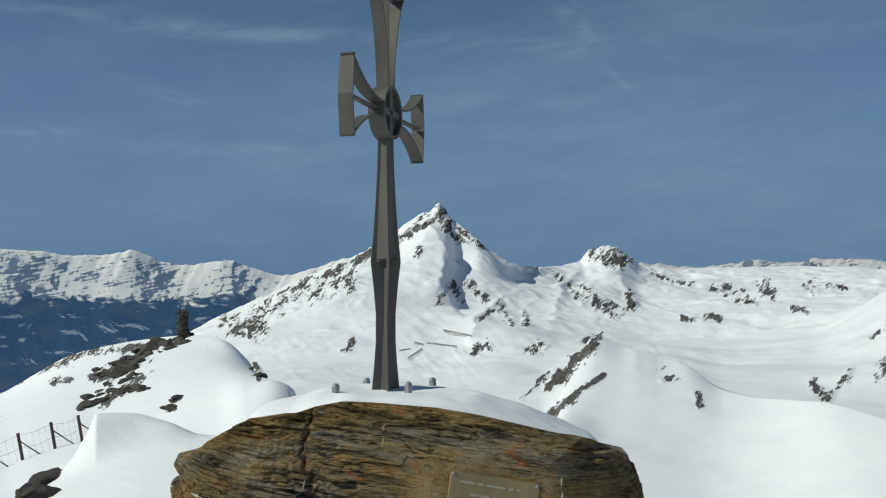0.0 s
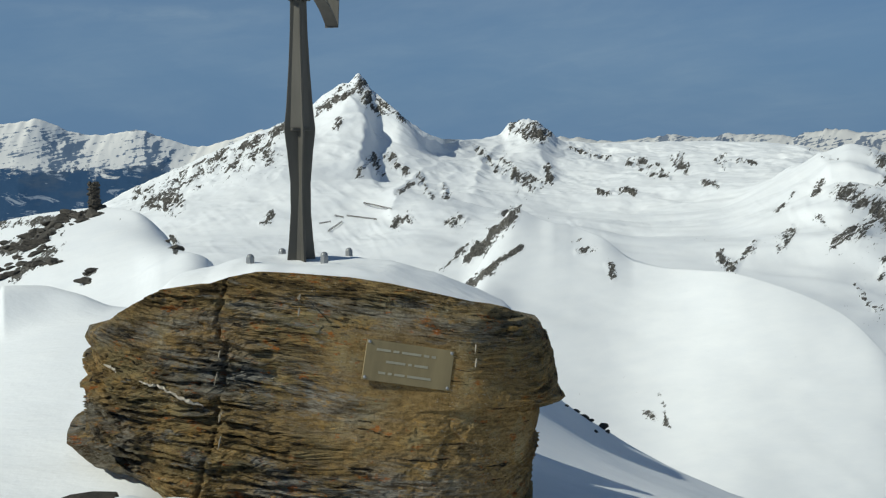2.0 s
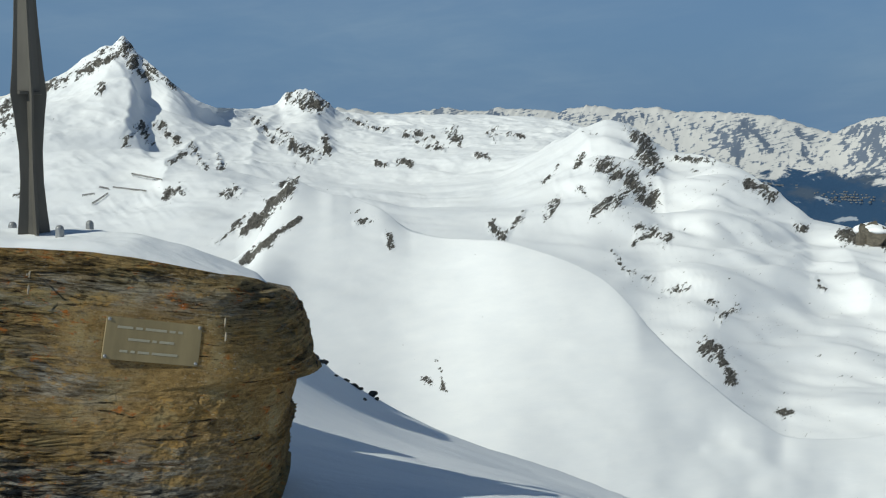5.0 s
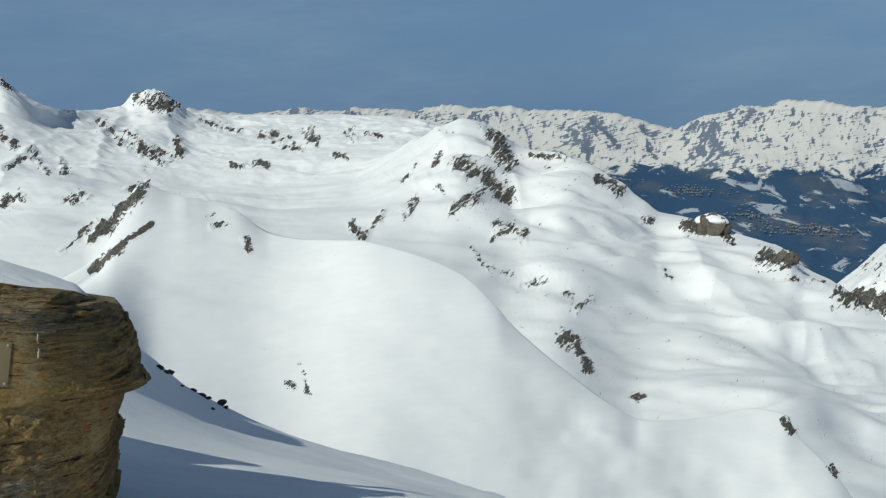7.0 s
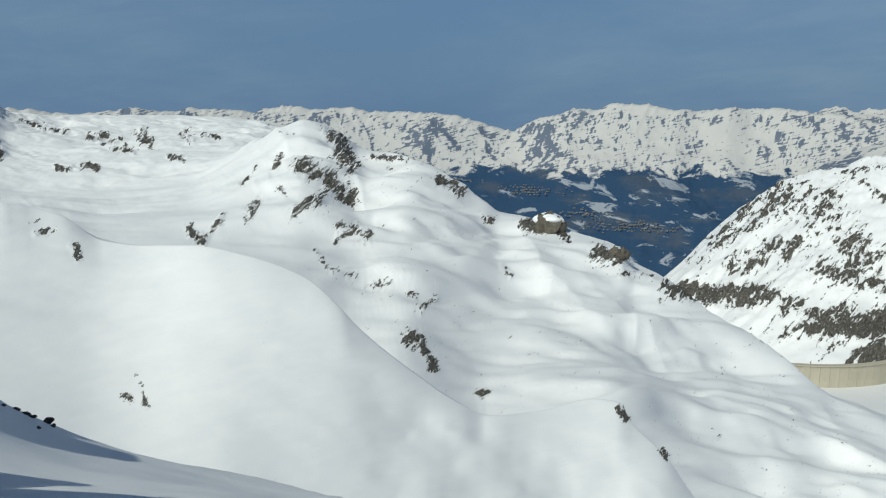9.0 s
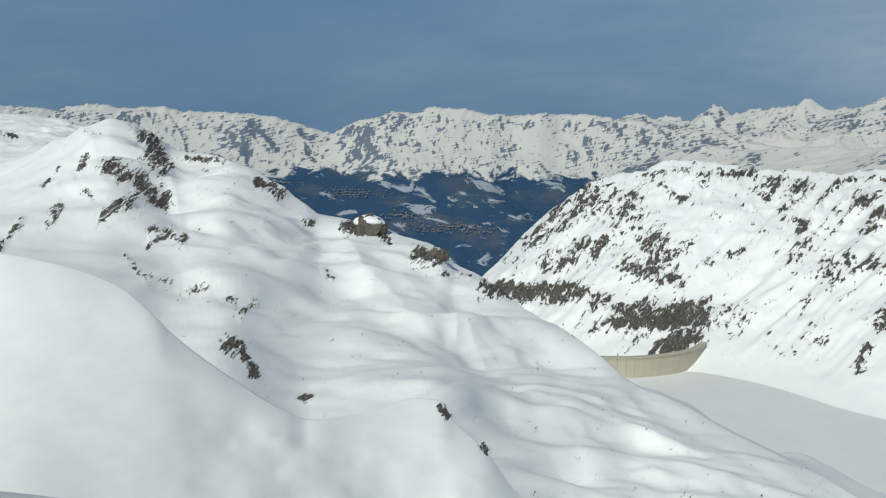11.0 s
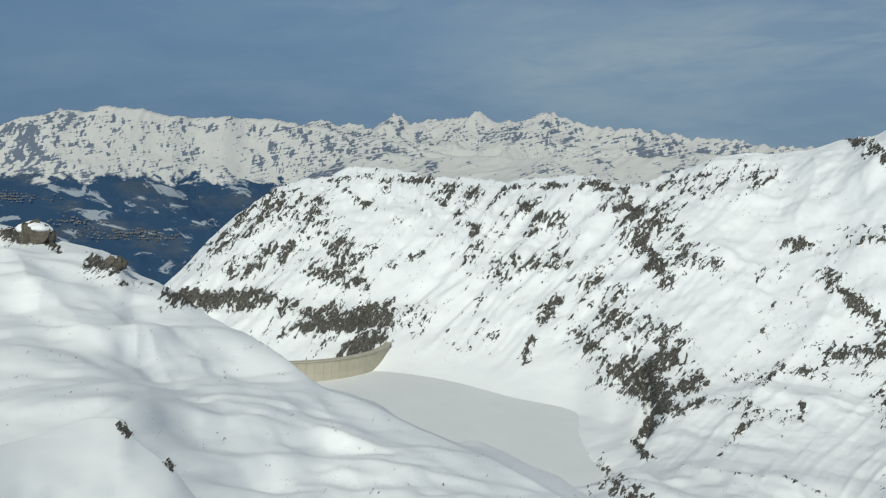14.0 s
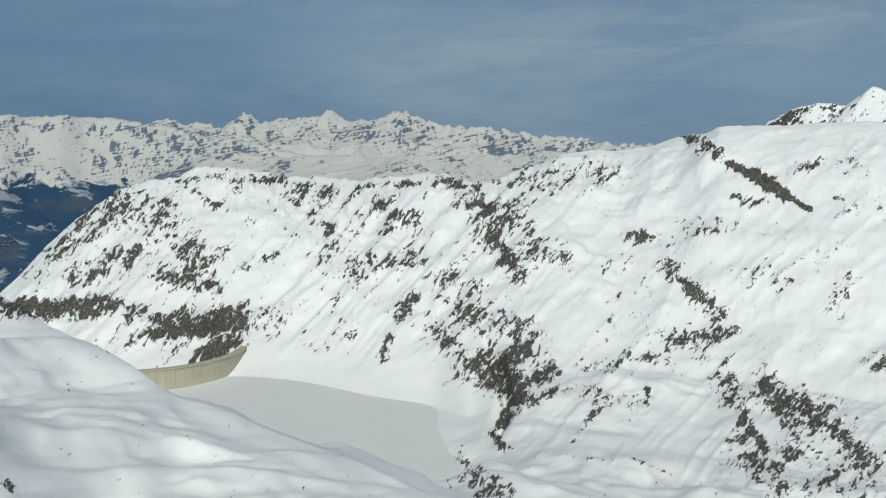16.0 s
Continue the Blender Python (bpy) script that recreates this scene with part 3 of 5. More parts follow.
# wind drifts near by, long swells on the snowfields, hollows and ribs on the mountain sides
GM = GM[:, None]
off_crest = np.minimum(1, 3.0 * np.abs(GM - np.round(GM)) + 0.25)
calm = 1 - 0.92 * np.clip((GM - 8.3) / 0.4, 0, 1) * np.clip((10.25 - GM) / 0.25, 0, 1) * np.clip((bearing - 56) / 4, 0, 1) * np.clip((82 - bearing) / 5, 0, 1)
off_crest = off_crest * calm
warp = 60 * fractal(GX / 300, GY / 300, 3, 2)
# ridges and gullies wander sideways on their way down
GA = GA + radians(0.75) * fractal(GX / 170, GY / 170, 4, 77) * bump_weight(GR, 380, 700) * np.clip(np.abs(GM - np.round(GM)) * 4, 0, 1) * calm * (GM < 11)
GX, GY = GR * np.sin(GA), GR * np.cos(GA)
GZ = GZ + 0.05 * fractal(GX / 1.6, GY / 0.9, 4, 3) * bump_weight(GR, 1, 4) * (1 - bump_weight(GR, 20, 60))
# an unseen hump of snow added behind the boulder, to cast shade beside it
rise = -1.35 + 0.14 * np.clip(GY - 5.0, 0, 1.3) - np.where(GX > 0.62, 1.6 * ((GX - 0.62) / 0.6) ** 2, 0.25 * (GX - 0.62) ** 2)
rise = rise - 1.2 * np.clip((GY - 7.1) / 0.4, 0, 9) ** 2 - 1.2 * np.clip((6.8 - GY) / 0.35, 0, 9) ** 2
rise = np.maximum(rise, -1.10 - 8.0 * (GX - 0.5) ** 2 - 3.0 * (GY - 4.7) ** 2)
GZ = np.where(GR < 11, np.maximum(GZ, rise), GZ)
GZ = GZ + 1.0 * fractal(GX / 40, GY / 40, 4, 5) * bump_weight(GR, 25, 120) * off_crest
swell = fractal((GX + 1.5 * warp) / 150, (GY - 1.2 * warp) / 120, 3, 6, True, 0.38)
bowl = 1 - 0.6 * np.clip((27 - bearing) / 3, 0, 1)
GZ = GZ + 4.0 * bowl * swell * bump_weight(GR, 260, 480) * (1 - 0.6 * bump_weight(GR, 950, 1200)) * off_crest
GZ = GZ + 7.0 * bowl * fractal((GX - warp) / 95, (GY + warp) / 95, 2, 16) * bump_weight(GR, 260, 480) * off_crest
GZ = GZ + 9.0 * fractal((GX + warp) / 130, GY / 130, 5, 8) * bump_weight(GR, 400, 800) * off_crest
ribs = fractal((GX + warp) / 120, (GY - warp) / 120, 6, 12, True, 0.55)
quiet = 1 - 0.55 * np.clip((28 - bearing) / 3, 0, 1) - 0.5 * np.clip((bearing - 48) / 4, 0, 1)
GZ = GZ + 16.0 * quiet * ribs * bump_weight(GR, 950, 1350) * np.minimum(1, off_crest * 1.2)
GE0, GB0 = np.degrees(np.arctan2(GZ, np.maximum(GR, 0.1))), np.degrees(GA)
chute = fractal((GB0 - 0.85 * GE0) / 1.1 + warp / 90, (0.85 * GB0 + GE0) / 7.0, 4, 14, True, 0.42)
GZ = GZ + 0.0050 * GR * chute * bump_weight(GR, 1050, 1350) * off_crest * bump_weight(GB0, 46, 54) * (1 - 0.7 * bump_weight(GB0, 80, 90))

# soft mounds on the benches below the summit, and the gorge beside the lake
# soft folds on the near hump
folds = fractal((GX + 0.5 * GY) / 30, (GY - 0.5 * GX) / 14, 3, 29, False, 0.4)
GZ = GZ + 2.2 * folds * bump_weight(GR, 85, 130) * (1 - bump_weight(GR, 185, 205)) * bump_weight(bearing, 30, 37)
mounds = fractal((GX + 0.4 * warp) / 62, (GY - 0.4 * warp) / 62, 3, 22, False, 0.42)
mounds = mounds + 0.9 * fractal(GB0 / 7 + warp / 120, GE0 / 0.95 + GB0 / 40, 3, 23, False, 0.4)
GZ = GZ + 0.015 * GR * mounds * bump_weight(GR, 225, 340) * (1 - bump_weight(GR, 800, 1000)) * bump_weight(GB0, 22, 34) * off_crest
gorge = np.exp(-((GB0 - np.interp(GE0, [-19, -17.2, -15.2, -13.0, -11], [81.2, 82.1, 82.7, 81.9, 80.5])) / 0.45) ** 2) * bump_weight(GE0, -18.5, -16.5) * (1 - bump_weight(GE0, -13, -11))
GZ = GZ - 22 * gorge * bump_weight(GR, 850, 950)
GZ = GZ + 0.0018 * GR * chute * bump_weight(GR, 780, 900) * (1 - bump_weight(GR, 1050, 1350)) * bump_weight(GB0, 79, 84) * (1 - 0.6 * calm * (GB0 < 81))
rills = fractal((GB0 + 1.0 * GE0) / 1.1 + warp / 60, (GE0 - 0.8 * GB0) / 3.8, 4, 24, True, 0.5)
GZ = GZ + 0.0016 * GR * rills * bump_weight(GR, 420, 700) * off_crest * (1 - bump_weight(GB0, 30, 36)) * np.clip(0.4 + fractal(GB0 / 5, GE0 / 2, 3, 26), 0, 1)
# an uneven brink along the wall above the lake
GZ = GZ + 0.0050 * GR * fractal(GB0 * 0.8, GB0 * 0 + 3, 4, 28, True, 0.55) * np.exp(-((GM - 11) / 0.3) ** 2) * bump_weight(GB0, 55, 58) * (1 - bump_weight(GB0, 82, 86))
# broken rock teeth on the two summits
teeth = fractal(GB0 * 1.9, GB0 * 0 + 7, 4, 29, True, 0.65) * (np.exp(-((GB0 - 10.3) / 1.2) ** 4) * 0.0048 + np.exp(-((GB0 + 0.1) / 1.0) ** 4) * 0.0026)
GZ = GZ + GR * teeth * np.exp(-((GM - 11) / 0.22) ** 2)
facets = fractal((GX + 0.3 * warp) / 38, (GY + 0.3 * warp) / 38, 4, 18, True, 0.5)
GZ = GZ + 2.6 * (1 - 0.45 * np.clip((28 - bearing) / 3, 0, 1)) * facets * bump_weight(GR, 800, 1200) * calm * (0.35 + 0.65 * np.clip(0.5 + fractal(GX / 260, GY / 260, 3, 19), 0, 1))

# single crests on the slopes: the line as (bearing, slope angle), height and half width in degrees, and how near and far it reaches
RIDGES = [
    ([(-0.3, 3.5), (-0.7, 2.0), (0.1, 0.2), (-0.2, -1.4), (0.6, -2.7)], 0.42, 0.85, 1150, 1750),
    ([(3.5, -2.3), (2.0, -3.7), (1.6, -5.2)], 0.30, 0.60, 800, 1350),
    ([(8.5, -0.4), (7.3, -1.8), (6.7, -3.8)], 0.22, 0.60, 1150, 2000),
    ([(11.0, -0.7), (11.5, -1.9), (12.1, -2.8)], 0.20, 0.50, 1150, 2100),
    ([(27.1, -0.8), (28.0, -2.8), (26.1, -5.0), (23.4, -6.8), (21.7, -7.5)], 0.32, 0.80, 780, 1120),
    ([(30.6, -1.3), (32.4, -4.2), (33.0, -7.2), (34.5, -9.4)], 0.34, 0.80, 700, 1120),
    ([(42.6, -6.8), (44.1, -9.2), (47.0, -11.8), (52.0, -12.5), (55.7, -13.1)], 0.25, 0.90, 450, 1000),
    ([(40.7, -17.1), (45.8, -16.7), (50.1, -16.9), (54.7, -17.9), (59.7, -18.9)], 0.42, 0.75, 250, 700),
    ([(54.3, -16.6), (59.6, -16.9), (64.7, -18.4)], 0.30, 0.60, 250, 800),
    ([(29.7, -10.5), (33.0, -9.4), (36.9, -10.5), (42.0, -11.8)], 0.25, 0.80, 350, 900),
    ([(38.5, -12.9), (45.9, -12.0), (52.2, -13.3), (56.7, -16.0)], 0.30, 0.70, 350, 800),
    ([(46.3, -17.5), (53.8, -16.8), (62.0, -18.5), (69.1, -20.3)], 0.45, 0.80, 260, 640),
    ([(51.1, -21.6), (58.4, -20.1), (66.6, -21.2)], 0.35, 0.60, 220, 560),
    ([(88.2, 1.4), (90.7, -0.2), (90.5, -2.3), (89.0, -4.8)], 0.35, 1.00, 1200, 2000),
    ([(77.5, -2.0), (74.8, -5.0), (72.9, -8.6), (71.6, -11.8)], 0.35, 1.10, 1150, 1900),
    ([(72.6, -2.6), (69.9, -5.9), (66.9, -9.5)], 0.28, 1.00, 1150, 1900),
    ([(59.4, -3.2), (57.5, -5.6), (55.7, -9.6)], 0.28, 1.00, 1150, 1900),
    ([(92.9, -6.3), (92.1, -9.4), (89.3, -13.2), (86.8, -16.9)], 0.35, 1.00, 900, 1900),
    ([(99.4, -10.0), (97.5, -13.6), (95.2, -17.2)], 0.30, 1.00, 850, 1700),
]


def crest(bearings, angles, line, wide):
    """1 along the line, falling off to both sides with a sharp top."""
    best = np.full(bearings.shape, 99.0)
    run = np.zeros_like(best)
    for k, ((b0, e0), (b1, e1)) in enumerate(zip(line, line[1:])):
        db, de = b1 - b0, e1 - e0
        u = np.clip(((bearings - b0) * db + (angles - e0) * de) / (db * db + de * de), 0, 1)
        d = np.hypot(bearings - b0 - u * db, angles - e0 - u * de)
        run = np.where(d < best, (k + u) / (len(line) - 1), run)
        best = np.minimum(best, d)
    return np.exp(-best / wide) * np.clip(1.15 - best / (3 * wide), 0, 1) * np.clip(5 * (1 - run), 0, 1) * np.clip(0.35 + 5 * run, 0, 1)


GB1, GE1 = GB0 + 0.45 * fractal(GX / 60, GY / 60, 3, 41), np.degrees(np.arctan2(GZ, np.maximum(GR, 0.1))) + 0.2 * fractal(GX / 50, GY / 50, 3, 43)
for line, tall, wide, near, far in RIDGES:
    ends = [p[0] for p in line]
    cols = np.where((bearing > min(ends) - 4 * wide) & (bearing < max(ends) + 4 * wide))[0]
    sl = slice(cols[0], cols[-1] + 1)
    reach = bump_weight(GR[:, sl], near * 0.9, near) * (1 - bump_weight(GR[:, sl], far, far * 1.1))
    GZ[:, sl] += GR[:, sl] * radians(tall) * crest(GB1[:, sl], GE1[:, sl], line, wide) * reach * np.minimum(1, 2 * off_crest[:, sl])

# where rock comes through the snow: streaks (bearing and slope angle of both ends, half width, strength)
PEAK_ROCKS = [(-12.94, -3.73, -11.41, -3.66, 0.46, 1), (-11.92, -3.92, -11.07, -3.77, 0.53, 1.1), (-10.36, -1.86, -8.62, -1.19, 0.4, 0.9), (-7.75, -1.37, -6.17, -0.86, 0.4, 0.9),
    (-6.16, 0.02, -4.57, 0.65, 0.3, 0.9), (-10.03, -2.92, -9.33, -2.58, 0.26, 0.9), (-6.12, -5.39, -5.69, -4.76, 0.26, 1.1), (-1, 2.92, 0.43, 3.34, 0.49, 0.95),
    (-0.21, 3.52, 0.31, 2.1, 0.36, 1), (-2.15, 1.87, -0.82, 2.64, 0.3, 0.9), (-1.66, 0.59, -1.44, 1.05, 0.3, 1), (0.31, 2.1, 1.3, 1.38, 0.3, 0.9),
    (-0.34, -2.35, 0.56, -1.29, 0.26, 0.9), (0.56, -1.29, 0.98, -2.36, 0.36, 0.9), (3.5, 0.72, 4, 0.39, 0.23, 1), (-13.43, -3.2, -5.82, -0.87, 0.99, 0.72), (-9.0, -1.3, -6.2, -0.1, 0.35, 0.95), (-5.6, 0.25, -3.0, 1.5, 0.35, 0.95), (-3.4, 1.3, -1.6, 2.5, 0.3, 0.9), (0.9, 2.2, 2.6, 1.0, 0.22, 0.95), (1.4, -1.2, 2.6, -2.2, 0.35, 0.85), (3.4, -2.4, 4.3, -3.6, 0.3, 0.9)]
BASIN_ROCKS = [(1.97, -3.51, 3.4, -2.91, 0.23, 0.8), (5, -3.1, 5.35, -3.81, 0.26, 1), (1.88, -5.43, 2.74, -5.04, 0.36, 1), (5.44, -5.41, 6.3, -5.23, 0.4, 1),
    (8.71, -1.35, 10.44, -3.11, 0.49, 0.85), (9.4, -2.41, 11.31, -2.83, 0.33, 0.9), (11.59, -1.99, 11.69, -2.66, 0.3, 1.3), (9.42, 0.41, 11.49, 0.11, 0.49, 1.05),
    (9.42, 0.83, 10.81, 0.74, 0.3, 0.9), (19.15, -1.39, 19.98, -1.93, 0.36, 1), (16.55, -1.55, 17.27, -1.93, 0.26, 0.9), (21.68, -1.39, 22.14, -1.89, 0.2, 0.9),
    (21.93, -7.09, 22.36, -7.4, 0.23, 1), (22.55, -7.82, 22.98, -7.99, 0.26, 1.1), (23.37, -7.35, 23.98, -6.55, 0.23, 1), (25.38, -6.72, 26.08, -5.31, 0.3, 0.9)]
SHOULDER_ROCKS = [(6.56, -7.69, 8.33, -6.1, 0.36, 1.45), (8.16, -6.11, 9.39, -5.05, 0.30, 1.35), (6.55, -9.51, 8.32, -8.03, 0.28, 1.45), (8.32, -8.03, 9.9, -6.9, 0.2, 1.35),
    (8.62, -4.8, 9.74, -4.52, 0.3, 0.95), (13.45, -7.12, 14.46, -7.03, 0.23, 0.9), (15.47, -7.9, 15.73, -8.77, 0.26, 1), (13.18, -6.58, 13.86, -6.22, 0.17, 0.6),
    (4.78, -8.4, 6.92, -6.64, 0.26, 0.7)]
CRAG_ROCKS = [(27.57, -2.41, 27.22, -3.19, 0.3, 0.95), (25.28, -4.36, 26.16, -3.3, 0.2, 1), (30.92, -1.33, 31.82, -3.01, 0.73, 1.05), (28.63, -3.28, 30.41, -3.8, 0.53, 1),
    (30.23, -3.8, 31.92, -5.2, 0.73, 1.05), (28.64, -6.01, 30.42, -5.04, 0.49, 1), (31.5, -6.98, 32.95, -7.68, 0.49, 1), (30.98, -8.06, 31.58, -7.41, 0.23, 0.9),
    (25.8, -6.37, 26.37, -5.24, 0.2, 1), (23.51, -7.06, 24.11, -6.29, 0.2, 1), (21.87, -7.15, 22.22, -6.91, 0.23, 1), (22, -7.4, 23.04, -7.66, 0.3, 1.1),
    (27.57, -4.7, 27.85, -5.06, 0.26, 0.9), (33.24, -2.63, 35.37, -2.82, 0.26, 1.05), (37.52, -3.88, 39.02, -4.59, 0.43, 1.05), (40.35, -6.39, 40.85, -6.59, 0.3, 1)]
RIDGE_ROCKS = [(43.06, -6.8, 45.64, -6.71, 0.43, 1.3), (44.97, -7.01, 45.67, -7.51, 0.33, 1.1), (47.69, -8.45, 49.16, -8.37, 0.59, 1.15), (49.23, -9.57, 50.88, -9.67, 0.23, 0.9),
    (30.45, -9.66, 32.26, -10.18, 0.2, 0.85), (32.99, -10.71, 34.51, -10.47, 0.23, 0.95), (35.68, -11.2, 36.15, -11.4, 0.23, 1.05), (36.42, -12.14, 37.43, -11.68, 0.26, 1.1),
    (35.59, -13.89, 36.54, -14.22, 0.4, 1.3), (36.55, -14.43, 37.49, -15.8, 0.33, 1.25), (40.16, -17.26, 40.85, -17.22, 0.2, 1.2), (49.41, -17.8, 49.79, -18.4, 0.23, 1.2),
    (52.16, -20.09, 52.48, -20.38, 0.2, 1), (17.85, -16.87, 18.47, -17, 0.23, 1), (18.78, -15.73, 19.33, -17.56, 0.2, 1), (41.58, -9.42, 42.12, -9.93, 0.2, 0.9)]
DAM_ROCKS = [(52.32, -10.26, 56.74, -10.44, 0.6, 1.3), (56.73, -10.02, 59.55, -10.82, 0.53, 0.85), (61.01, -11.72, 64.93, -11.15, 0.9, 1.3), (63.24, -13.4, 65.08, -12.55, 0.55, 1.4),
    (57.86, -12.5, 59.61, -12.11, 0.53, 0.8), (53.27, -8.2, 56.24, -5.68, 0.85, 0.80), (56.24, -5.86, 59.61, -3.61, 0.95, 0.80), (59.62, -3.78, 63.34, -8.03, 0.99, 0.76),
    (60.87, -8.49, 63.75, -9.07, 0.66, 0.85), (56.0, -8.4, 60.0, -7.2, 0.8, 0.74), (66.19, -2.61, 67.85, -2.23, 0.3, 1), (68.79, -3.1, 71.65, -3.21, 0.53, 0.75), (70.34, -5.07, 70.97, -5.89, 0.36, 1),
    (73.83, -3.93, 75.64, -4.51, 0.66, 0.8), (71.96, -7.9, 76.52, -6.86, 0.73, 0.75)]
EAST_ROCKS = [(77.21, -2.08, 78.33, -2.14, 0.3, 1.1), (79.38, -3.12, 82.55, -4.28, 0.99, 0.85), (80.52, -4.44, 82.45, -7.07, 0.99, 0.88), (82.35, -1.94, 88.44, -0.7, 0.86, 0.7),
    (83.37, -5.94, 85.49, -6.44, 0.73, 0.8), (77.58, -11.36, 79.08, -12.34, 0.79, 0.85), (78.86, -9.67, 82.1, -10.92, 1.12, 0.95), (82.13, -11.27, 84.03, -11.4, 0.73, 1),
    (79.89, -13.58, 83.61, -12.48, 0.86, 1.05), (82.79, -14.8, 85.39, -13.29, 0.46, 1.1), (74.49, -13.1, 74.94, -11.94, 0.33, 0.95), (75.2, -10.57, 76.08, -9.37, 0.43, 0.85),
    (77.69, -8.18, 80.18, -8.67, 0.66, 0.7), (64.42, -8.33, 67.23, -7.11, 0.33, 0.6)]
GULLY_ROCKS = [(91.6, 1.75, 92.6, 1.5, 0.12, 1.1), (92.6, 1.6, 94.6, 0.45, 0.36, 1.05), (95.0, 0.1, 96.2, -0.4, 0.20, 1.7), (96.2, -0.4, 98.3, -1.6, 0.25, 2.0), (98.3, -1.6, 99.8, -2.4, 0.13, 1.9), (98.82, 0.06, 101.87, 0.43, 0.36, 0.9),
    (93.04, -3.91, 95.73, -3.8, 0.49, 0.8), (91.89, -6.35, 95.12, -8.98, 0.56, 0.85), (92.59, -10.85, 96.21, -10.05, 0.49, 0.88), (87.19, -13.11, 89.61, -12.46, 0.46, 0.95),
    (89.93, -12.09, 92.37, -12.25, 0.3, 0.9), (95.24, -12.2, 96.92, -14.33, 0.66, 0.9), (98.15, -12.83, 99.86, -14.63, 0.73, 1.05), (89.3, -4.63, 91.84, -4.86, 0.43, 0.75)]
LOWER_ROCKS = [(100.39, -13.57, 104.04, -16.25, 0.86, 1.02), (97.48, -16.89, 100.25, -18.68, 1.06, 0.95), (100.04, -16.48, 103.89, -17.68, 0.99, 0.9), (96.18, -6.04, 99.12, -6.7, 0.49, 0.8),
    (101.7, -7.91, 102.16, -6.38, 0.49, 0.7), (103.92, -10.7, 104.59, -10.6, 0.53, 0.9), (79.86, -19.96, 83.08, -21.24, 0.73, 0.9), (91.3, -13.94, 91.38, -14.89, 0.2, 1.2),
    (81.65, -17.57, 82.51, -18.32, 0.23, 1.2), (81.66, -17.7, 83.17, -18.44, 0.07, 1.1), (84.35, -18.51, 89.56, -18.47, 0.06, 0.95), (90.78, -18.2, 93.63, -18.92, 0.06, 0.9), (95.51, -1.95, 96.98, -2.19, 0.33, 1), (101.11, -1.56, 101.73, -1.85, 0.26, 0.8)]

BRINK_ROCKS = [(55.5, -6.0, 57.2, -4.8, 0.22, 0.9), (57.4, -4.6, 59.6, -3.4, 0.22, 1.0), (61, -2.9, 64, -2.35, 0.2, 0.95), (66, -2.5, 70, -2.75, 0.2, 0.95), (72.3, -2.65, 76, -2.25, 0.22, 0.95),
    (77.4, -2.1, 80, -2.4, 0.25, 1.05), (62.5, -3.4, 63.6, -4.2, 0.35, 0.85), (68.0, -3.4, 69.5, -4.4, 0.3, 0.85), (81, -2.0, 84.5, -1.2, 0.25, 0.9)]
GORGE_ROCKS = [(82.3, -13.2, 83.2, -15.2, 0.75, 1.25), (80.6, -13.6, 82.2, -14.6, 0.7, 1.1), (83.0, -15.3, 82.2, -17.2, 0.28, 1.4), (83.6, -15.6, 85.6, -14.6, 0.35, 1.0), (86.5, -14.4, 90.5, -14.9, 0.5, 0.7),
    (79.6, -19.2, 81.8, -21.0, 0.5, 0.95), (88.5, -15.3, 87.0, -17.6, 0.22, 0.95), (97.2, -15.2, 98.6, -16.6, 0.35, 1.2)]
RIM_ROCKS = [(12.86, -0.64, 14.1, -1.2, 0.23, 0.85), (14.1, -1.06, 15.37, -1.32, 0.23, 0.85), (17, -1.45, 18.31, -1.78, 0.3, 0.85), (17.63, -2.19, 18.96, -2.39, 0.23, 0.9),
    (19.49, -1.26, 20.04, -1.94, 0.33, 1), (21.96, -1.17, 22.36, -1.76, 0.23, 0.95), (23.05, -1.47, 23.91, -1.6, 0.2, 0.95), (20.98, -2.7, 21.73, -2.97, 0.23, 1),
    (14.76, -3.4, 15.37, -3.47, 0.2, 1.1), (16.06, -3.27, 16.84, -3.35, 0.23, 1.1), (7.15, -0.69, 8.53, -2.18, 0.36, 0.8), (8.54, -2.12, 10.59, -3.11, 0.36, 0.85),
    (11.56, -2.13, 11.78, -2.65, 0.3, 1.2), (26.18, -0.51, 28.28, -1.35, 0.2, 0.5), (33.96, -3.4, 36.79, -3.08, 0.2, 0.5), (29.72, -8.42, 30.45, -9.49, 0.2, 0.7)]
WEST_ROCKS = [(-25.6, -6.5, -24, -5.85, 0.3, 0.96), (-24, -5.9, -22, -5.2, 0.3, 1.02), (-22, -5.2, -19.8, -4.7, 0.3, 1.02), (-23.3, -6.6, -22.4, -6.4, 0.25, 1.14),
    (-21, -6.4, -20.4, -6.2, 0.34, 1.32), (-19.9, -4.9, -16.2, -4.5, 0.22, 1.2), (-20.4, -6.3, -18.2, -5.2, 0.42, 1.2), (-20.6, -7.9, -18.6, -6.6, 0.4, 1.14),
    (-16.7, -8.55, -16.4, -8.5, 0.14, 1.56), (-16.6, -8.05, -16.1, -7.85, 0.1, 1.32), (-11.7, -6.0, -11.4, -6.9, 0.16, 1.32)]
GE = np.degrees(np.arctan2(GZ, np.maximum(GR, 0.1)))
GB = np.degrees(GA)
jag_b = 0.50 * fractal(GB * 1.7, GE * 1.9, 5, 31, False, 0.62)
jag_e = 0.45 * fractal(GB * 1.7, GE * 1.9, 5, 37, False, 0.62)
rock = np.zeros_like(GR)
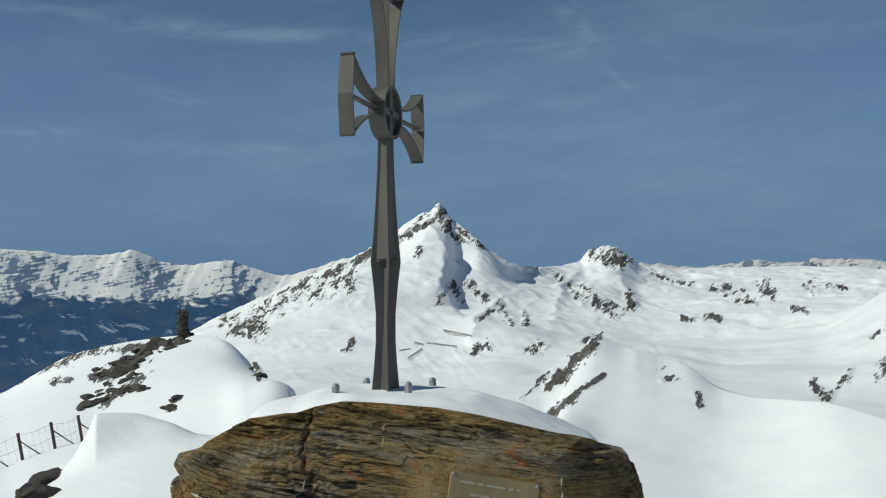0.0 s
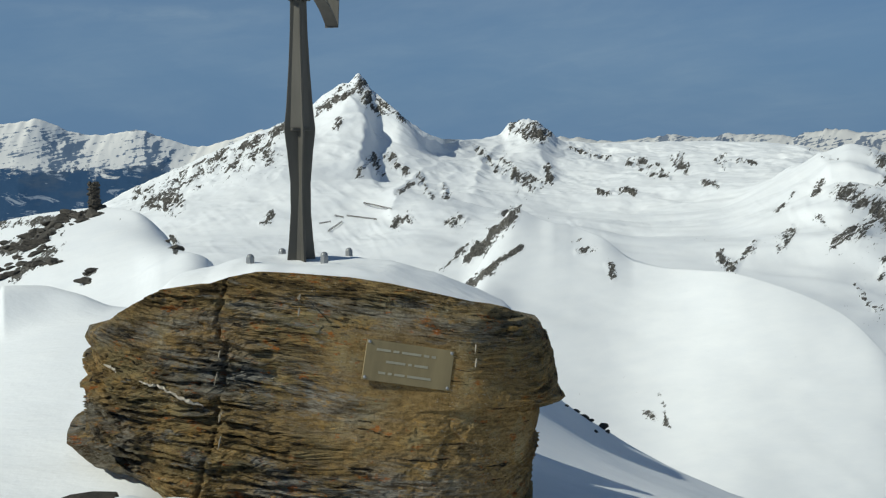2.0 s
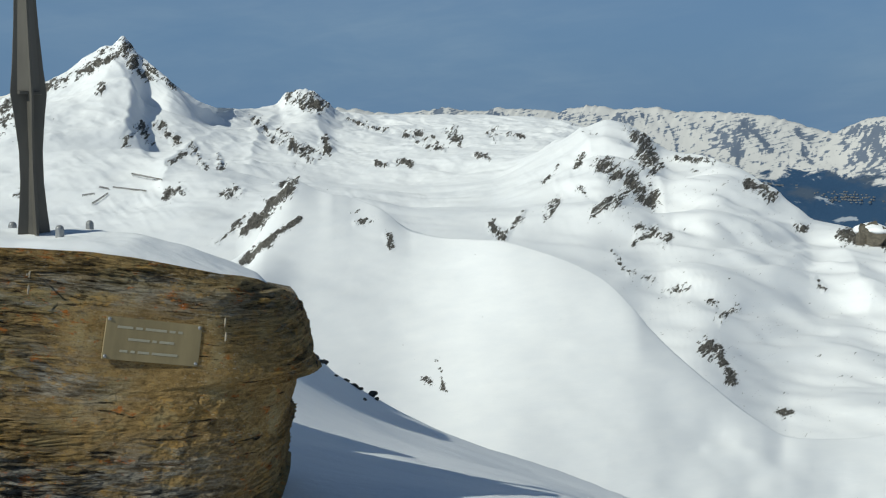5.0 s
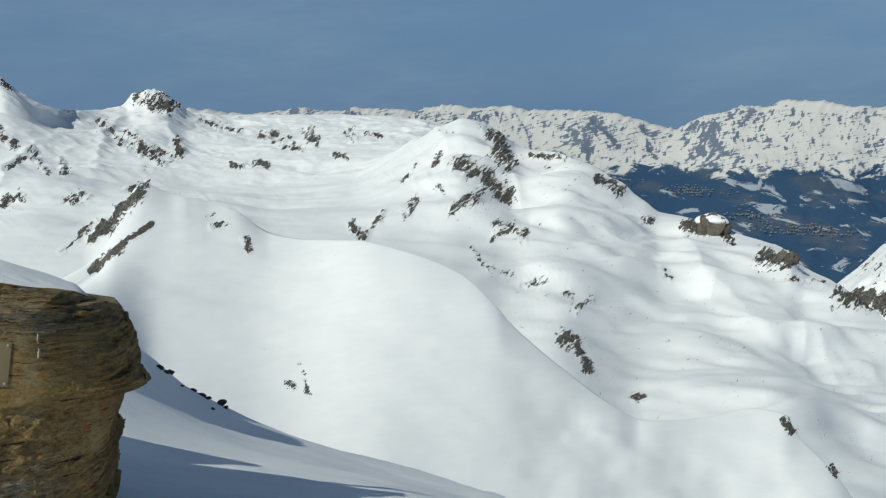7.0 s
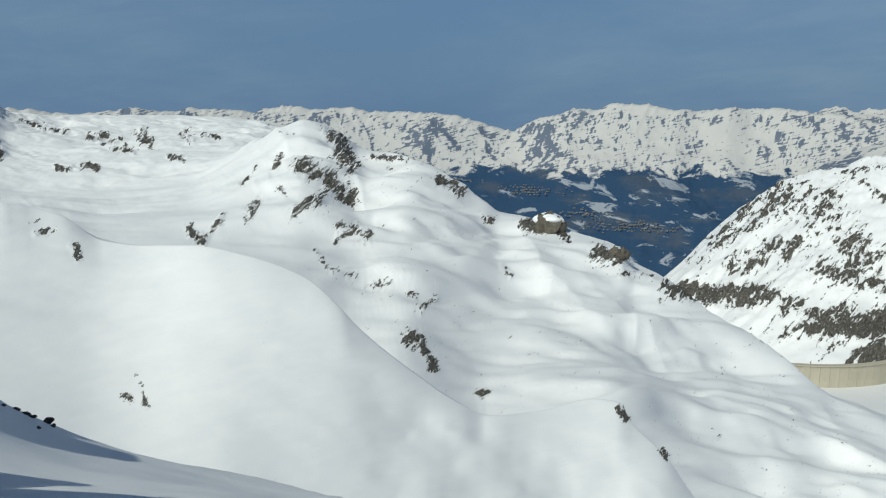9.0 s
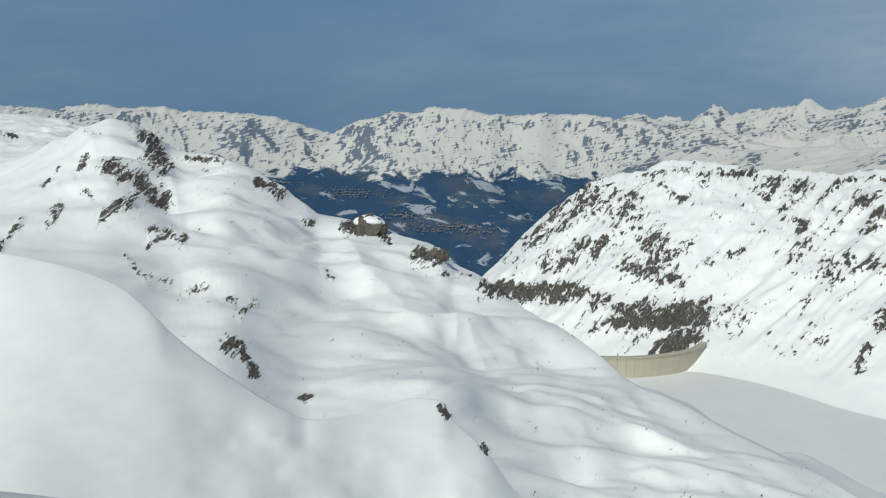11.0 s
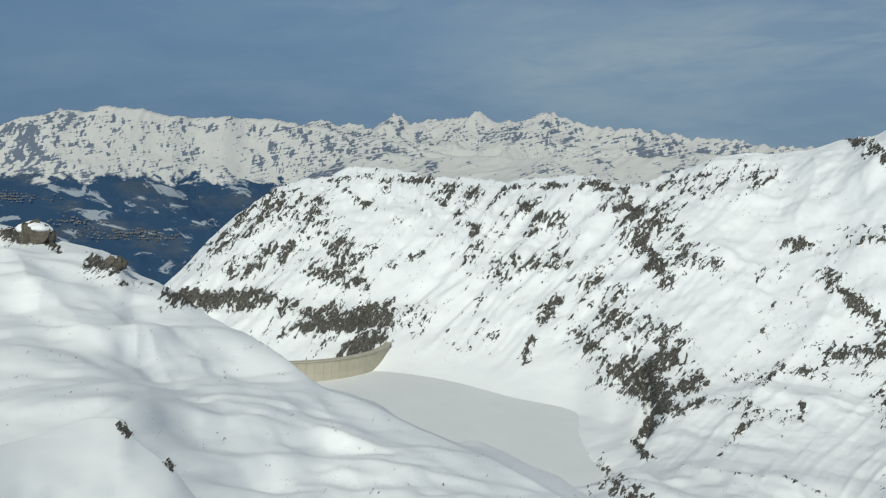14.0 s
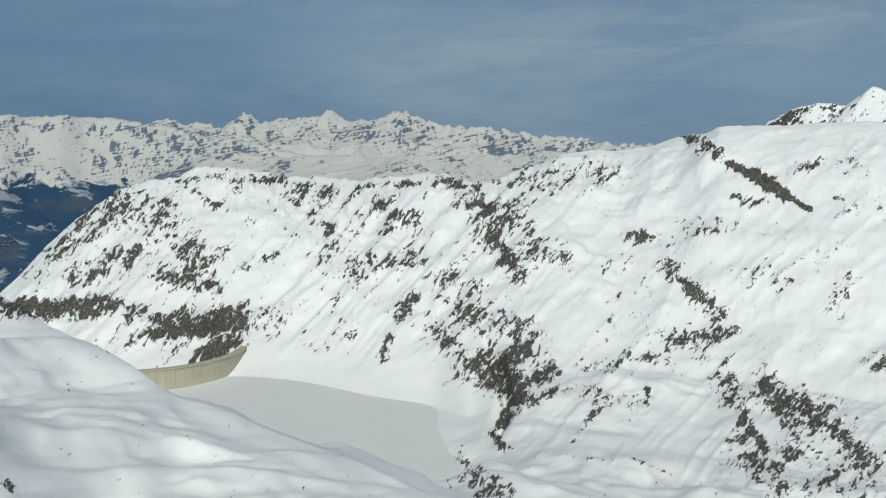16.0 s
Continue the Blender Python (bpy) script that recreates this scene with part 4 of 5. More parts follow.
for b0, e0, b1, e1, w, k in (WEST_ROCKS + RIM_ROCKS + PEAK_ROCKS + BASIN_ROCKS + SHOULDER_ROCKS + CRAG_ROCKS + RIDGE_ROCKS + DAM_ROCKS + EAST_ROCKS + GULLY_ROCKS + LOWER_ROCKS + GORGE_ROCKS + BRINK_ROCKS):
    db, de = b1 - b0, e1 - e0
    near_side = b0 < 46
    wid = w * (1.15 if near_side else 1.6)
    k = k * (1.0 if near_side else 1.12 if k < 0.9 else 0.98)
    cols = np.where((bearing > min(b0, b1) - 2.5 * wid - 0.4) & (bearing < max(b0, b1) + 2.5 * wid + 0.4))[0]
    sl = slice(cols[0], cols[-1] + 1)
    pb, pe_ = GB[:, sl] + jag_b[:, sl] * min(1, w * 2) - b0, GE[:, sl] + jag_e[:, sl] * min(1, w * 2) - e0
    u = np.clip((pb * db + pe_ * de) / max(db * db + de * de, 1e-6), 0, 1)
    d2 = (pb - u * db) ** 2 + (pe_ - u * de) ** 2
    rock[:, sl] = np.maximum(rock[:, sl], 0.97 * k * np.exp(-d2 / (wid * wid)))
far_side = bump_weight(GB, 50, 58) * bump_weight(GE, -16, -13) * (1 - bump_weight(GE, -1.5, 1.5)) * bump_weight(GR, 1150, 1300)
gully = np.where(bump_weight(GR, 700, 900) * bump_weight(GB, 50, 54) > 0.5, chute, 0.55)
spread = np.clip(0.5 + 0.9 * fractal(GB * 0.28, GE * 0.45, 4, 44), 0, 1)
rock = np.where(GM < 5.02, 0, np.maximum(np.where(rock > 0.9, rock, rock * (0.76 + 0.5 * np.clip(gully, -0.5, 0.8))), 0.74 * far_side * spread ** 1.3 * np.clip(0.45 + 0.9 * gully, 0, 1)))
# scattered stones on the benches
rock = np.maximum(rock, 0.16 * bump_weight(GR, 240, 300) * (1 - bump_weight(GR, 850, 950)) * bump_weight(GB, 27, 31))
# bare rock stands out of the snow in broken steps
GZ = GZ + 0.0048 * GR * np.clip(rock - 0.35, 0, 0.8) * fractal((GB - 0.6 * GE) / 0.42, (GE + 0.5 * GB) / 0.9, 4, 64, True, 0.6) * bump_weight(GR, 200, 400)
site = np.stack([GB, GE, 12 * np.log(np.maximum(GR, 1))], -1)
ground = tagged(grid_object("ground", GX, GY, GZ, M_GROUND, rock, closed=True, site=site),
                "wind-blown alpine snow with dark rock breaking through", "ground", kind="structure")
ground.data.materials.append(M_SNOW)
near_rows = int(np.searchsorted(GM[:, 0], 5.0))
slots = np.zeros(len(ground.data.polygons), dtype=np.int32)
slots[:near_rows * len(bearing)] = 1
ground.data.polygons.foreach_set("material_index", slots)


def ground_height(b, r):
    j = int(np.argmin(np.abs(bearing - b)))
    return float(np.interp(r, GR[:, j], GZ[:, j]))


def on_slope(b, angle, start=0.0):
    """The first place on the ground, going out along bearing b from 'start' metres, that rises to the slope angle."""
    j = int(np.argmin(np.abs(bearing - b)))
    k = np.where((GR[:, j] > start) & (np.degrees(np.arctan2(GZ[:, j], GR[:, j])) >= angle))[0]
    i = int(k[0]) if len(k) else int(np.argmax(GZ[:, j]))
    return Vector((float(GX[i, j]), float(GY[i, j]), float(GZ[i, j])))


# ---- the distant ranges ----
def far_range(name, crest, foot_r, foot_angle, label, rough, seed, mat, step=0.07, rock_strength=0.6, form=520, jag=0.12, teeth=1.5):
    a = np.arange(crest[0][0], crest[-1][0], step)
    r = cubic([c[0] for c in crest], [c[1] for c in crest], a)
    e = np.interp(a, [c[0] for c in crest], [c[2] for c in crest])
    spikes = jag * fractal(a * teeth, a * 0 + seed, 3, seed + 3, True, 0.55)
    rows = 110
    s = np.linspace(0, 1.12, rows)[:, None]
    R = foot_r + (r - foot_r) * s
    z0, z1 = foot_r * math.tan(radians(foot_angle)), r * np.tan(np.radians(e))
    sharp = r * np.radians(spikes)
    broad = blur(z1, 28)
    up = np.where(s <= 1, s ** 1.15, 1 - (s - 1) * 2.5)
    A = np.broadcast_to(np.radians(a), R.shape)
    X, Y = R * np.sin(A), R * np.cos(A)
    lean = 160 * fractal(X / 700, Y / 700, 3, seed + 5)
    aslant = a[None, :] + 7.0 * np.clip(1 - s, 0, 1)      # the spurs run down from the crest at a slant
    Z = z0 + (broad - z0) * up + np.interp(aslant, a, z1 - broad) * np.exp(-((1 - s) / 0.14) ** 2) + np.interp(aslant, a, sharp) * np.exp(-((1 - s) / 0.09) ** 2)
    n = fractal((X + lean) / form, (Y - lean) / form, 6, seed, True, 0.5)
    fine = fractal(X / 60, Y / 60, 4, seed + 9, True, 0.55)
    Z = Z + rough * (n * np.clip(1.15 - 0.75 * s, 0.3, 1) + 0.05 * fine)
    side = np.gradient(z0 + (broad - z0) * up + rough * (n + 0.12 * fine) * np.clip(1.3 - 0.75 * s, 0.45, 1), axis=1) / (R * radians(step))
    steep = np.clip(np.abs(side) / 0.55, 0, 1)
    rk = rock_strength * np.clip(0.20 + 0.75 * steep + 0.2 * n, 0, 1) * np.clip(0.35 + 0.9 * np.clip((s - 0.55) / 0.3, 0, 1), 0, 1.15) * (1 - 0.4 * np.clip((s - 0.96) / 0.03, 0, 1))
    site = np.stack([np.degrees(A), np.degrees(np.arctan2(Z, R)), 12 * np.log(R)], -1)
    tagged(grid_object(name, X, Y, Z, mat, rk, site=site), label, "mountain range", "distant ranges", kind="structure")
    return X, Y, Z


WEST = [(-34, 4300, 1.2), (-26, 4300, 1.15), (-24.2, 4300, 0.92), (-22.4, 4300, 0.75), (-20.6, 4300, 0.72), (-19.5, 4300, 0.84), (-19, 4300, 0.98), (-18.5, 4300, 0.82), (-17.4, 4300, 0.4), (-16.4, 4300, 0.22),
        (-13.4, 4300, 0.4), (-11.4, 4300, -0.2), (-10, 4300, -0.5), (-7.9, 4300, 0.04), (-6.2, 4300, 0.55), (-4, 4300, 0.4), (4, 4400, -0.4), (10, 4400, -0.3)]
NORTH = [(6, 4300, -0.35), (10, 4300, -0.2), (14, 4300, -0.12), (20, 4300, -0.15), (24, 4300, -0.05), (26.2, 4300, -0.2), (28.6, 4300, 0.3), (30.4, 4300, 0.15), (33.2, 4300, 0.15), (36.7, 4300, -0.05), (38.8, 4300, -0.3),
         (40.6, 4300, -0.75), (42, 4300, -0.9), (44, 4250, 0.0), (45.7, 4200, 0.55), (47, 4200, 0.3), (48.3, 4200, 0.85), (50.2, 4200, 0.9), (51.8, 4200, 0.5),
         (53.4, 4250, 0.5), (54.8, 4250, 0.8), (56.5, 4300, 0.75), (59, 4300, 0.35), (64, 4300, -0.2), (70, 4300, -1.2)]
EAST = [(57.6, 4700, -0.3), (59.4, 4700, 0.35), (61.9, 4700, 0.6), (62.9, 4700, 1.0), (64, 4700, 0.65), (65.3, 4700, 1.3), (66.4, 4700, 1.0), (67.8, 4700, 1.5),
        (69.6, 4700, 1.5), (70.6, 4700, 2.0), (71.4, 4700, 1.5), (73.6, 4700, 1.5), (75.2, 4700, 1.95), (76.6, 4700, 1.5), (79.4, 4700, 1.4), (82.8, 4700, 1.05),
        (86, 4700, 0.8), (95, 4700, 0.3)]
PLATEAU = [(57.5, 3300, -4.9), (59.5, 3250, -3.3), (61, 3200, -2.2), (63, 3100, -1.3), (65, 3050, -0.95), (68, 3000, -1.1), (71, 2980, -0.65), (73, 2950, -0.8), (76, 2920, -0.4), (78, 2900, -0.55), (82, 2850, -0.05), (88, 2800, 0.2), (96, 2800, 0.4)]
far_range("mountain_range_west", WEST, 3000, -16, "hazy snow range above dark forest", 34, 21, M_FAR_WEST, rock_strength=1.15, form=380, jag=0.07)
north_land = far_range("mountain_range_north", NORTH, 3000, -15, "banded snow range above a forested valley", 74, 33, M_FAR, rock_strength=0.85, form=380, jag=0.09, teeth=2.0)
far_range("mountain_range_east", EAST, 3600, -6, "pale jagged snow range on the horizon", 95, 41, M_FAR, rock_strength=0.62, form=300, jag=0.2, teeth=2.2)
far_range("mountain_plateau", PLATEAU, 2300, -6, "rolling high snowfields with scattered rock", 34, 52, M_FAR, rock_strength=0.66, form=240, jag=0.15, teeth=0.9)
HIGH = [(94, 2800, 0.5), (96.9, 2800, 2.6), (98.2, 2800, 3.4), (99.7, 2800, 3.9), (101.2, 2800, 3.7), (102.4, 2800, 4.8), (103.4, 2800, 4.5), (107, 2800, 2), (112, 2800, 0)]
far_range("mountain_peak", HIGH, 2300, -4, "steep snow peak behind the ridge", 40, 60, M_GROUND, rock_strength=1.1)

# ---- frozen lake ----
LAKE_Z = -330.0
la = np.radians(np.arange(50, 92, 0.5))
lr = np.linspace(650, 1330, 30)[:, None]
lake = tagged(grid_object("frozen_lake", lr * np.sin(la), lr * np.cos(la), np.full((30, len(la)), LAKE_Z), M_ICE),
              "frozen reservoir under flat grey-white snow", "lake", kind="structure")


# ---- the summit boulder ----
def layer_noise(bed, size, along, seed):
    """Hard-edged layers: level within a bed, drifting along it."""
    k = np.floor(bed / size)
    i = np.floor(along)
    f = along - i
    f = f * f * (3 - 2 * f)
    return lattice(k, i, seed) * (1 - f) + lattice(k, i + 1, seed) * f - 0.5


def chip_noise(bed, size, along, seed):
    """Broken layers: each bed is snapped into chips with their own ends."""
    k = np.floor(bed / size)
    j = np.floor(along + 7.3 * lattice(k, k * 0, seed + 50))
    return lattice(k, j, seed) - 0.5


CROWN_X = [-1.06, -0.98, -0.90, -0.83, -0.75, -0.59, -0.50, -0.395, -0.25, -0.025, 0.14, 0.27, 0.44, 0.60, 0.68, 0.76]
CROWN_Z = [-0.80, -0.72, -0.66, -0.62, -0.573, -0.561, -0.531, -0.512, -0.52, -0.54, -0.569, -0.60, -0.643, -0.683, -0.745, -0.84]


def boulder():
    nt, ns = 1000, 400
    q = np.linspace(0, 2 * math.pi, nt, endpoint=False)
    th = (q - 0.62 * np.sin(q + math.pi / 2 + math.pi))[None, :] - 0.0
    s = np.linspace(0, 1, ns)[:, None]
    c, d = np.cos(th), np.sin(th)
    px = np.sign(c) * np.abs(c) ** 0.6
    py = np.sign(d) * np.abs(d) ** 0.6
    back = np.clip(py, 0, 1)
    base = -1.70
    crown = np.interp(-0.18 + px * np.where(c < 0, 0.86, 0.90), CROWN_X, CROWN_Z) - 0.17 * back
    z = base + (crown - base) * s
    # outlines of the two ends: a splintered nose over an undercut, and a thin beak on the other side; both lean back as they rise
    hull = (3.83 + np.where(d < 0, 0.60, 0.30) * py) / 3.83
    zq = z / hull
    left = np.interp(zq, [-1.9, -1.50, -1.45, -1.39, -1.33, -1.27, -1.19, -1.11, -1.02, -0.99, -0.94, -0.83, -0.73, -0.62], [0.54, 0.62, 0.70, 0.79, 0.88, 0.955, 0.945, 0.96, 0.945, 0.91, 0.94, 0.965, 0.93, 0.84])
    right = np.interp(zq, [-1.9, -1.62, -1.34, -1.192, -1.186, -1.165, -1.09, -1.01, -0.91, -0.83, -0.76], [0.88, 0.91, 0.95, 0.96, 1.06, 1.085, 1.045, 1.025, 1.01, 0.975, 0.91])
    right = right * (1 - 0.25 * back)
    half = np.where(c < 0, left, right)
    front = np.interp(z, [-1.7, -1.4, -1.1, -0.85, -0.62, -0.5], [0.86, 0.77, 0.67, 0.57, 0.46, 0.41])
    x = (-0.18 + px * half) * (1 + (hull - 1) * np.abs(px) ** 3)
    deep = np.interp(px, [-1.0, -0.3, 0.2, 0.6, 1.0], [0.40, 0.44, 0.30, 0.14, 0.05])
    y = 3.83 + 0.10 * np.clip(px, 0, 1) ** 2 + py * np.where(d < 0, front - 0.02, deep)
    side = np.where(d < 0, px, 2 * np.sign(px) - px)
    bed = z + 0.15 * x + 0.030 * fractal(x * 1.7, side * 1.3 + z, 3, 70) + 0.010 * fractal(x * 7, z * 7, 3, 71)
    # the smooth cleaved face round the plaque and below it, the rounded knob, the thin beds along the crown
    face = np.clip(1.25 - np.hypot((x - 0.30) / 0.50, (z + 1.02 + 0.25 * x) / 0.36), 0, 1)
    face = np.clip(face * 1.6, 0, 1)
    face = np.maximum(face, 0.85 * np.clip(1.6 - 2.0 * np.hypot((x + 0.62) / 0.22, (z + 1.30) / 0.22), 0, 1))
    face = np.maximum(face, 0.8 * np.clip(1.5 - 2.0 * np.hypot((x + 0.62) / 0.42, (z + 0.72) / 0.18), 0, 1))
    face = np.clip(face + 0.35 * fractal(x * 5, z * 9, 4, 77), 0, 1)
    ends = np.clip((-0.72 - x) / 0.2, 0, 1) * np.clip((-0.90 - z) / 0.06, 0, 1)
    out = np.zeros_like(x * s)
    for k, (size, amp, run) in enumerate(((0.085, 0.012, 1.6), (0.030, 0.008, 2.4))):
        out = out + amp * layer_noise(bed + 0.004 * k, size, side * run + 3.7 * k, 80 + k) * 2
    for k, (size, amp, run) in enumerate(((0.050, 0.008, 2.6), (0.024, 0.008, 4.0), (0.013, 0.008, 6.5), (0.008, 0.007, 11.0))):
        slant = side * run + bed * run * 1.3 + 0.25 * fractal(side * run * 3, bed * 60, 2, 60 + k)
        out = out + amp * chip_noise(bed + 0.003 * k, size, slant, 84 + k) * 2
    rough = 0.45 + 0.9 * np.clip(0.5 + 1.6 * fractal(side * 3.1, z * 5.2, 3, 89), 0, 1.2)
    out = out * (1 - 0.86 * face) * (1 + 2.4 * ends) * rough
    out = out + 0.034 * fractal(side * 2.0 + 4, z * 2.4, 4, 90) * (1 - 0.5 * face)
    out = out + 0.012 * fractal(side * 12, z * 16, 4, 92) * (1 - 0.4 * face)
    out = out + 0.006 * fractal(side * 40, z * 60, 3, 93)
    # shallow steps where plates have flaked off the smooth face
    out = out + 0.010 * chip_noise(z * 0.75 + 0.5 * x + 0.05 * fractal(x * 6, z * 6, 3, 98), 0.16, x * 3.4 - z * 2.0 + 0.2 * fractal(x * 9, z * 9, 3, 99), 88) * face
    # the rounded knob low on the splintered side
    out = out + 0.06 * np.exp(-(((x + 0.60) / 0.16) ** 2 + ((z + 1.28) / 0.15) ** 2) ** 2) * (d < 0)
    # hollowed dark beds below the middle
    trough = np.exp(-((z + 0.98 + 0.22 * x) / 0.07) ** 2) * np.clip((0.12 - x) / 0.25, 0, 1) * np.clip((x + 0.75) / 0.2, 0, 1)
    out = out - 0.028 * trough
    # the upright crack
    split = np.exp(-((x + 0.53 - 0.05 * (z + 1.0) + 0.03 * fractal(z * 9, z * 0 + 1, 4, 95)) / 0.006) ** 2) * (d < 0)
    out = out - 0.03 * split * np.clip((z + 1.7) / 0.2, 0, 1)
    out = out * (1 - 0.6 * np.clip((s - 0.93) / 0.07, 0, 1))
    ln = np.sqrt(px ** 2 + py ** 2)
    x = x + out * px / ln
    y = y + out * py / ln
    flat = np.clip(1.9 - np.maximum(np.abs((x - 0.165) / 0.21), np.abs((z + 0.845) / 0.11)), 0, 1) * (d < 0)
    y = y + (3.274 + 0.105 * (x - 0.165) + 0.25 * (z + 0.845) - y) * flat * flat * (3 - 2 * flat)
    # the crown, closed by shrinking rings
    X, Y, Z, F = [x], [y], [z * np.ones_like(x)], [face * np.ones_like(x)]
    for k in (0.9, 0.8, 0.65, 0.45, 0.25, 0.02):
        X.append(-0.18 + (x[-1:] + 0.18) * k)
        Y.append(3.8 + (y[-1:] - 3.8) * k)
        Z.append(Z[0][-1:] * k + (-0.545) * (1 - k))
        F.append(F[0][-1:])
    X, Y, Z, F = (np.concatenate(v) for v in (X, Y, Z, F))
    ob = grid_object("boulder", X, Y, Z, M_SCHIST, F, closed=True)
    ob.data.polygons.foreach_set("use_smooth", np.zeros(len(ob.data.polygons), dtype=bool))
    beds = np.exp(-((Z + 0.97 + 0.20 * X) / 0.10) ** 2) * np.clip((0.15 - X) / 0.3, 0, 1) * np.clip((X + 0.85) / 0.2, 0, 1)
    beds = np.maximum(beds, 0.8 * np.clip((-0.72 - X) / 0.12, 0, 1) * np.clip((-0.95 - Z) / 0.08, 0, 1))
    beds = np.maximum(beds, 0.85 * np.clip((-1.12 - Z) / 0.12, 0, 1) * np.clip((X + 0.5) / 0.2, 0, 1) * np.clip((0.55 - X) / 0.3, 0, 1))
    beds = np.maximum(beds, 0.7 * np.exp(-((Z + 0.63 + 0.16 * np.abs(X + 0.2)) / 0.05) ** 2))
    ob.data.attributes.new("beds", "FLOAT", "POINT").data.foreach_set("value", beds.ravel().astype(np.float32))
    return ob, (X, Y, Z)


rock_slab, SLAB = boulder()
tagged(rock_slab, "rust-brown layered schist boulder standing in snow", "boulder")


def face_of_slab(x, z, reach=0.03):
    """How near the boulder's front comes at a place (x, z)."""
    m = (np.abs(SLAB[0] - x) < reach) & (np.abs(SLAB[2] - z) < reach) & (SLAB[1] < 3.9)
    return float(SLAB[1][m].min()) if m.any() else 3.3


def snow_cap():
    nt, ns = 300, 48
    th = np.linspace(0, 2 * math.pi, nt, endpoint=False)[None, :]
    s = np.linspace(0, 1, ns)[:, None]
    c, d = np.cos(th), np.sin(th)
    wob = 1 + 0.05 * fractal(c * 4 + 5, d * 4, 4, 97)
    px, py = np.sign(c) * np.abs(c) ** 0.75, np.sign(d) * np.abs(d) ** 0.7
    x = -0.12 + px * np.where(c < 0, 0.70, 0.76) * s * wob
    y = 3.78 + py * np.where(d < 0, 0.34, np.interp(px, [-1.0, -0.3, 0.2, 0.6, 1.0], [0.36, 0.46, 0.37, 0.21, 0.09])) * s * wob
    rim = np.interp(x, CROWN_X, CROWN_Z)
    floor = rim * s + (1 - s) * np.minimum(rim + 0.02, -0.545) - 0.20 * np.clip(y - 3.86, 0, 1) * s
    thick = 0.048 * np.sqrt(np.clip(1 - s ** 6, 0, 1)) * (1 - 0.55 * np.abs(px * s) ** 3) * (1 + 0.5 * fractal(x * 3.5, y * 3.5, 3, 99))
    z = floor - 0.022 - 0.012 * np.clip(px * s, 0, 1) + thick
    ob = grid_object("snow_cap", x, y, z * np.ones_like(x), M_SNOW, closed=True)
    ob.data.flip_normals()
    return ob


tagged(snow_cap(), "soft cap of snow lying on the boulder", "snow", kind="stuff")


def scratch(name, x, z, long, wide, material, lean=0.0, label=""):
    """A thin pale mark that follows the boulder's front."""
    bm = bmesh.new()
    n = 9
    rows = []
    for i in range(n):
        t = i / (n - 1) - 0.5
        cx, cz = x + lean * t * long, z + t * long
        w = wide * (0.6 + 0.4 * math.cos(t * 2.6)) * (0.75 + 0.5 * noise.noise((cx * 60, cz * 60, 2)))
        y = face_of_slab(cx, cz, 0.012) - 0.002
        rows.append([bm.verts.new((cx + u * w / 2, y + dy, cz)) for u, dy in ((-1, 0.004), (0, -0.002), (1, 0.004))])
    for a, b in zip(rows, rows[1:]):
        for k in range(2):
            bm.faces.new((a[k], a[k + 1], b[k + 1], b[k]))
    return part(name, bm, material, rock_slab, label)


for mx, mz in ((0.425, -0.795), (0.425, -0.845), (-0.225, -0.60), (-0.222, -0.64)):
    scratch("drill_groove", mx, mz, 0.032, 0.009, M_CALCITE, 0.15, "pale half-round drill groove")
for mx, mz, ml in ((-0.515, -0.80, 0.03), (-0.525, -0.88, 0.045), (-0.50, -1.00, 0.03), (-0.50, -1.08, 0.04)):
    scratch("calcite_streak", mx, mz, ml, 0.008, M_CALCITE, 0.2, "white mineral streak in the crack")

for x0, z0, x1, z1, w in ((-0.965, -0.862, -0.90, -0.872, 0.012), (-0.80, -0.885, -0.66, -0.925, 0.012), (-0.67, -0.925, -0.56, -0.962, 0.014)):
    bm = bmesh.new()
    rows = []
    for i in range(24):
        k = i / 23
        cx, cz = x0 + (x1 - x0) * k, z0 + (z1 - z0) * k + 0.006 * noise.noise((k * 9, x0 * 7, 1))
        h = w * (0.35 + math.sin(math.pi * k)) * (0.6 + 0.8 * abs(noise.noise((k * 14, x0 * 5, 4))))
        y = face_of_slab(cx, cz, 0.010) - 0.002
        rows.append([bm.verts.new((cx, y + dy, cz + u * h / 2)) for u, dy in ((-1, 0.006), (0, -0.003), (1, 0.006))])
    for a, b in zip(rows, rows[1:]):
        for k in range(2):
            bm.faces.new((a[k], a[k + 1], b[k + 1], b[k]))
    part("quartz_vein", bm, M_QUARTZ, rock_slab, "pale quartz vein along the beds")


# ---- plaque ----
def box(bm, size, m):
    return bmesh.ops.create_cube(bm, size=1.0, matrix=m @ Matrix.Diagonal((*size, 1)))["verts"]


plaque = tagged(new("plaque"), "engraved bronze plaque bolted to the boulder", "plaque")
plaque.matrix_world = pose(0.172, 3.2695, -0.838, -14, 11, 6)
bm = bmesh.new()
box(bm, (0.328, 0.010, 0.148), Matrix())
bmesh.ops.bevel(bm, geom=bm.edges[:], offset=0.0015, segments=1, affect="EDGES")
plate = part("plate", bm, M_BRASS, plaque)
for u in (-0.154, 0.154):
    for v in (-0.064, 0.064):
        bm = bmesh.new()
        bmesh.ops.create_uvsphere(bm, u_segments=12, v_segments=8, radius=0.0062, matrix=Matrix.Translation((u, -0.005, v)))
        part("screw", bm, M_NUT, plaque, "round zinc screw head", True)
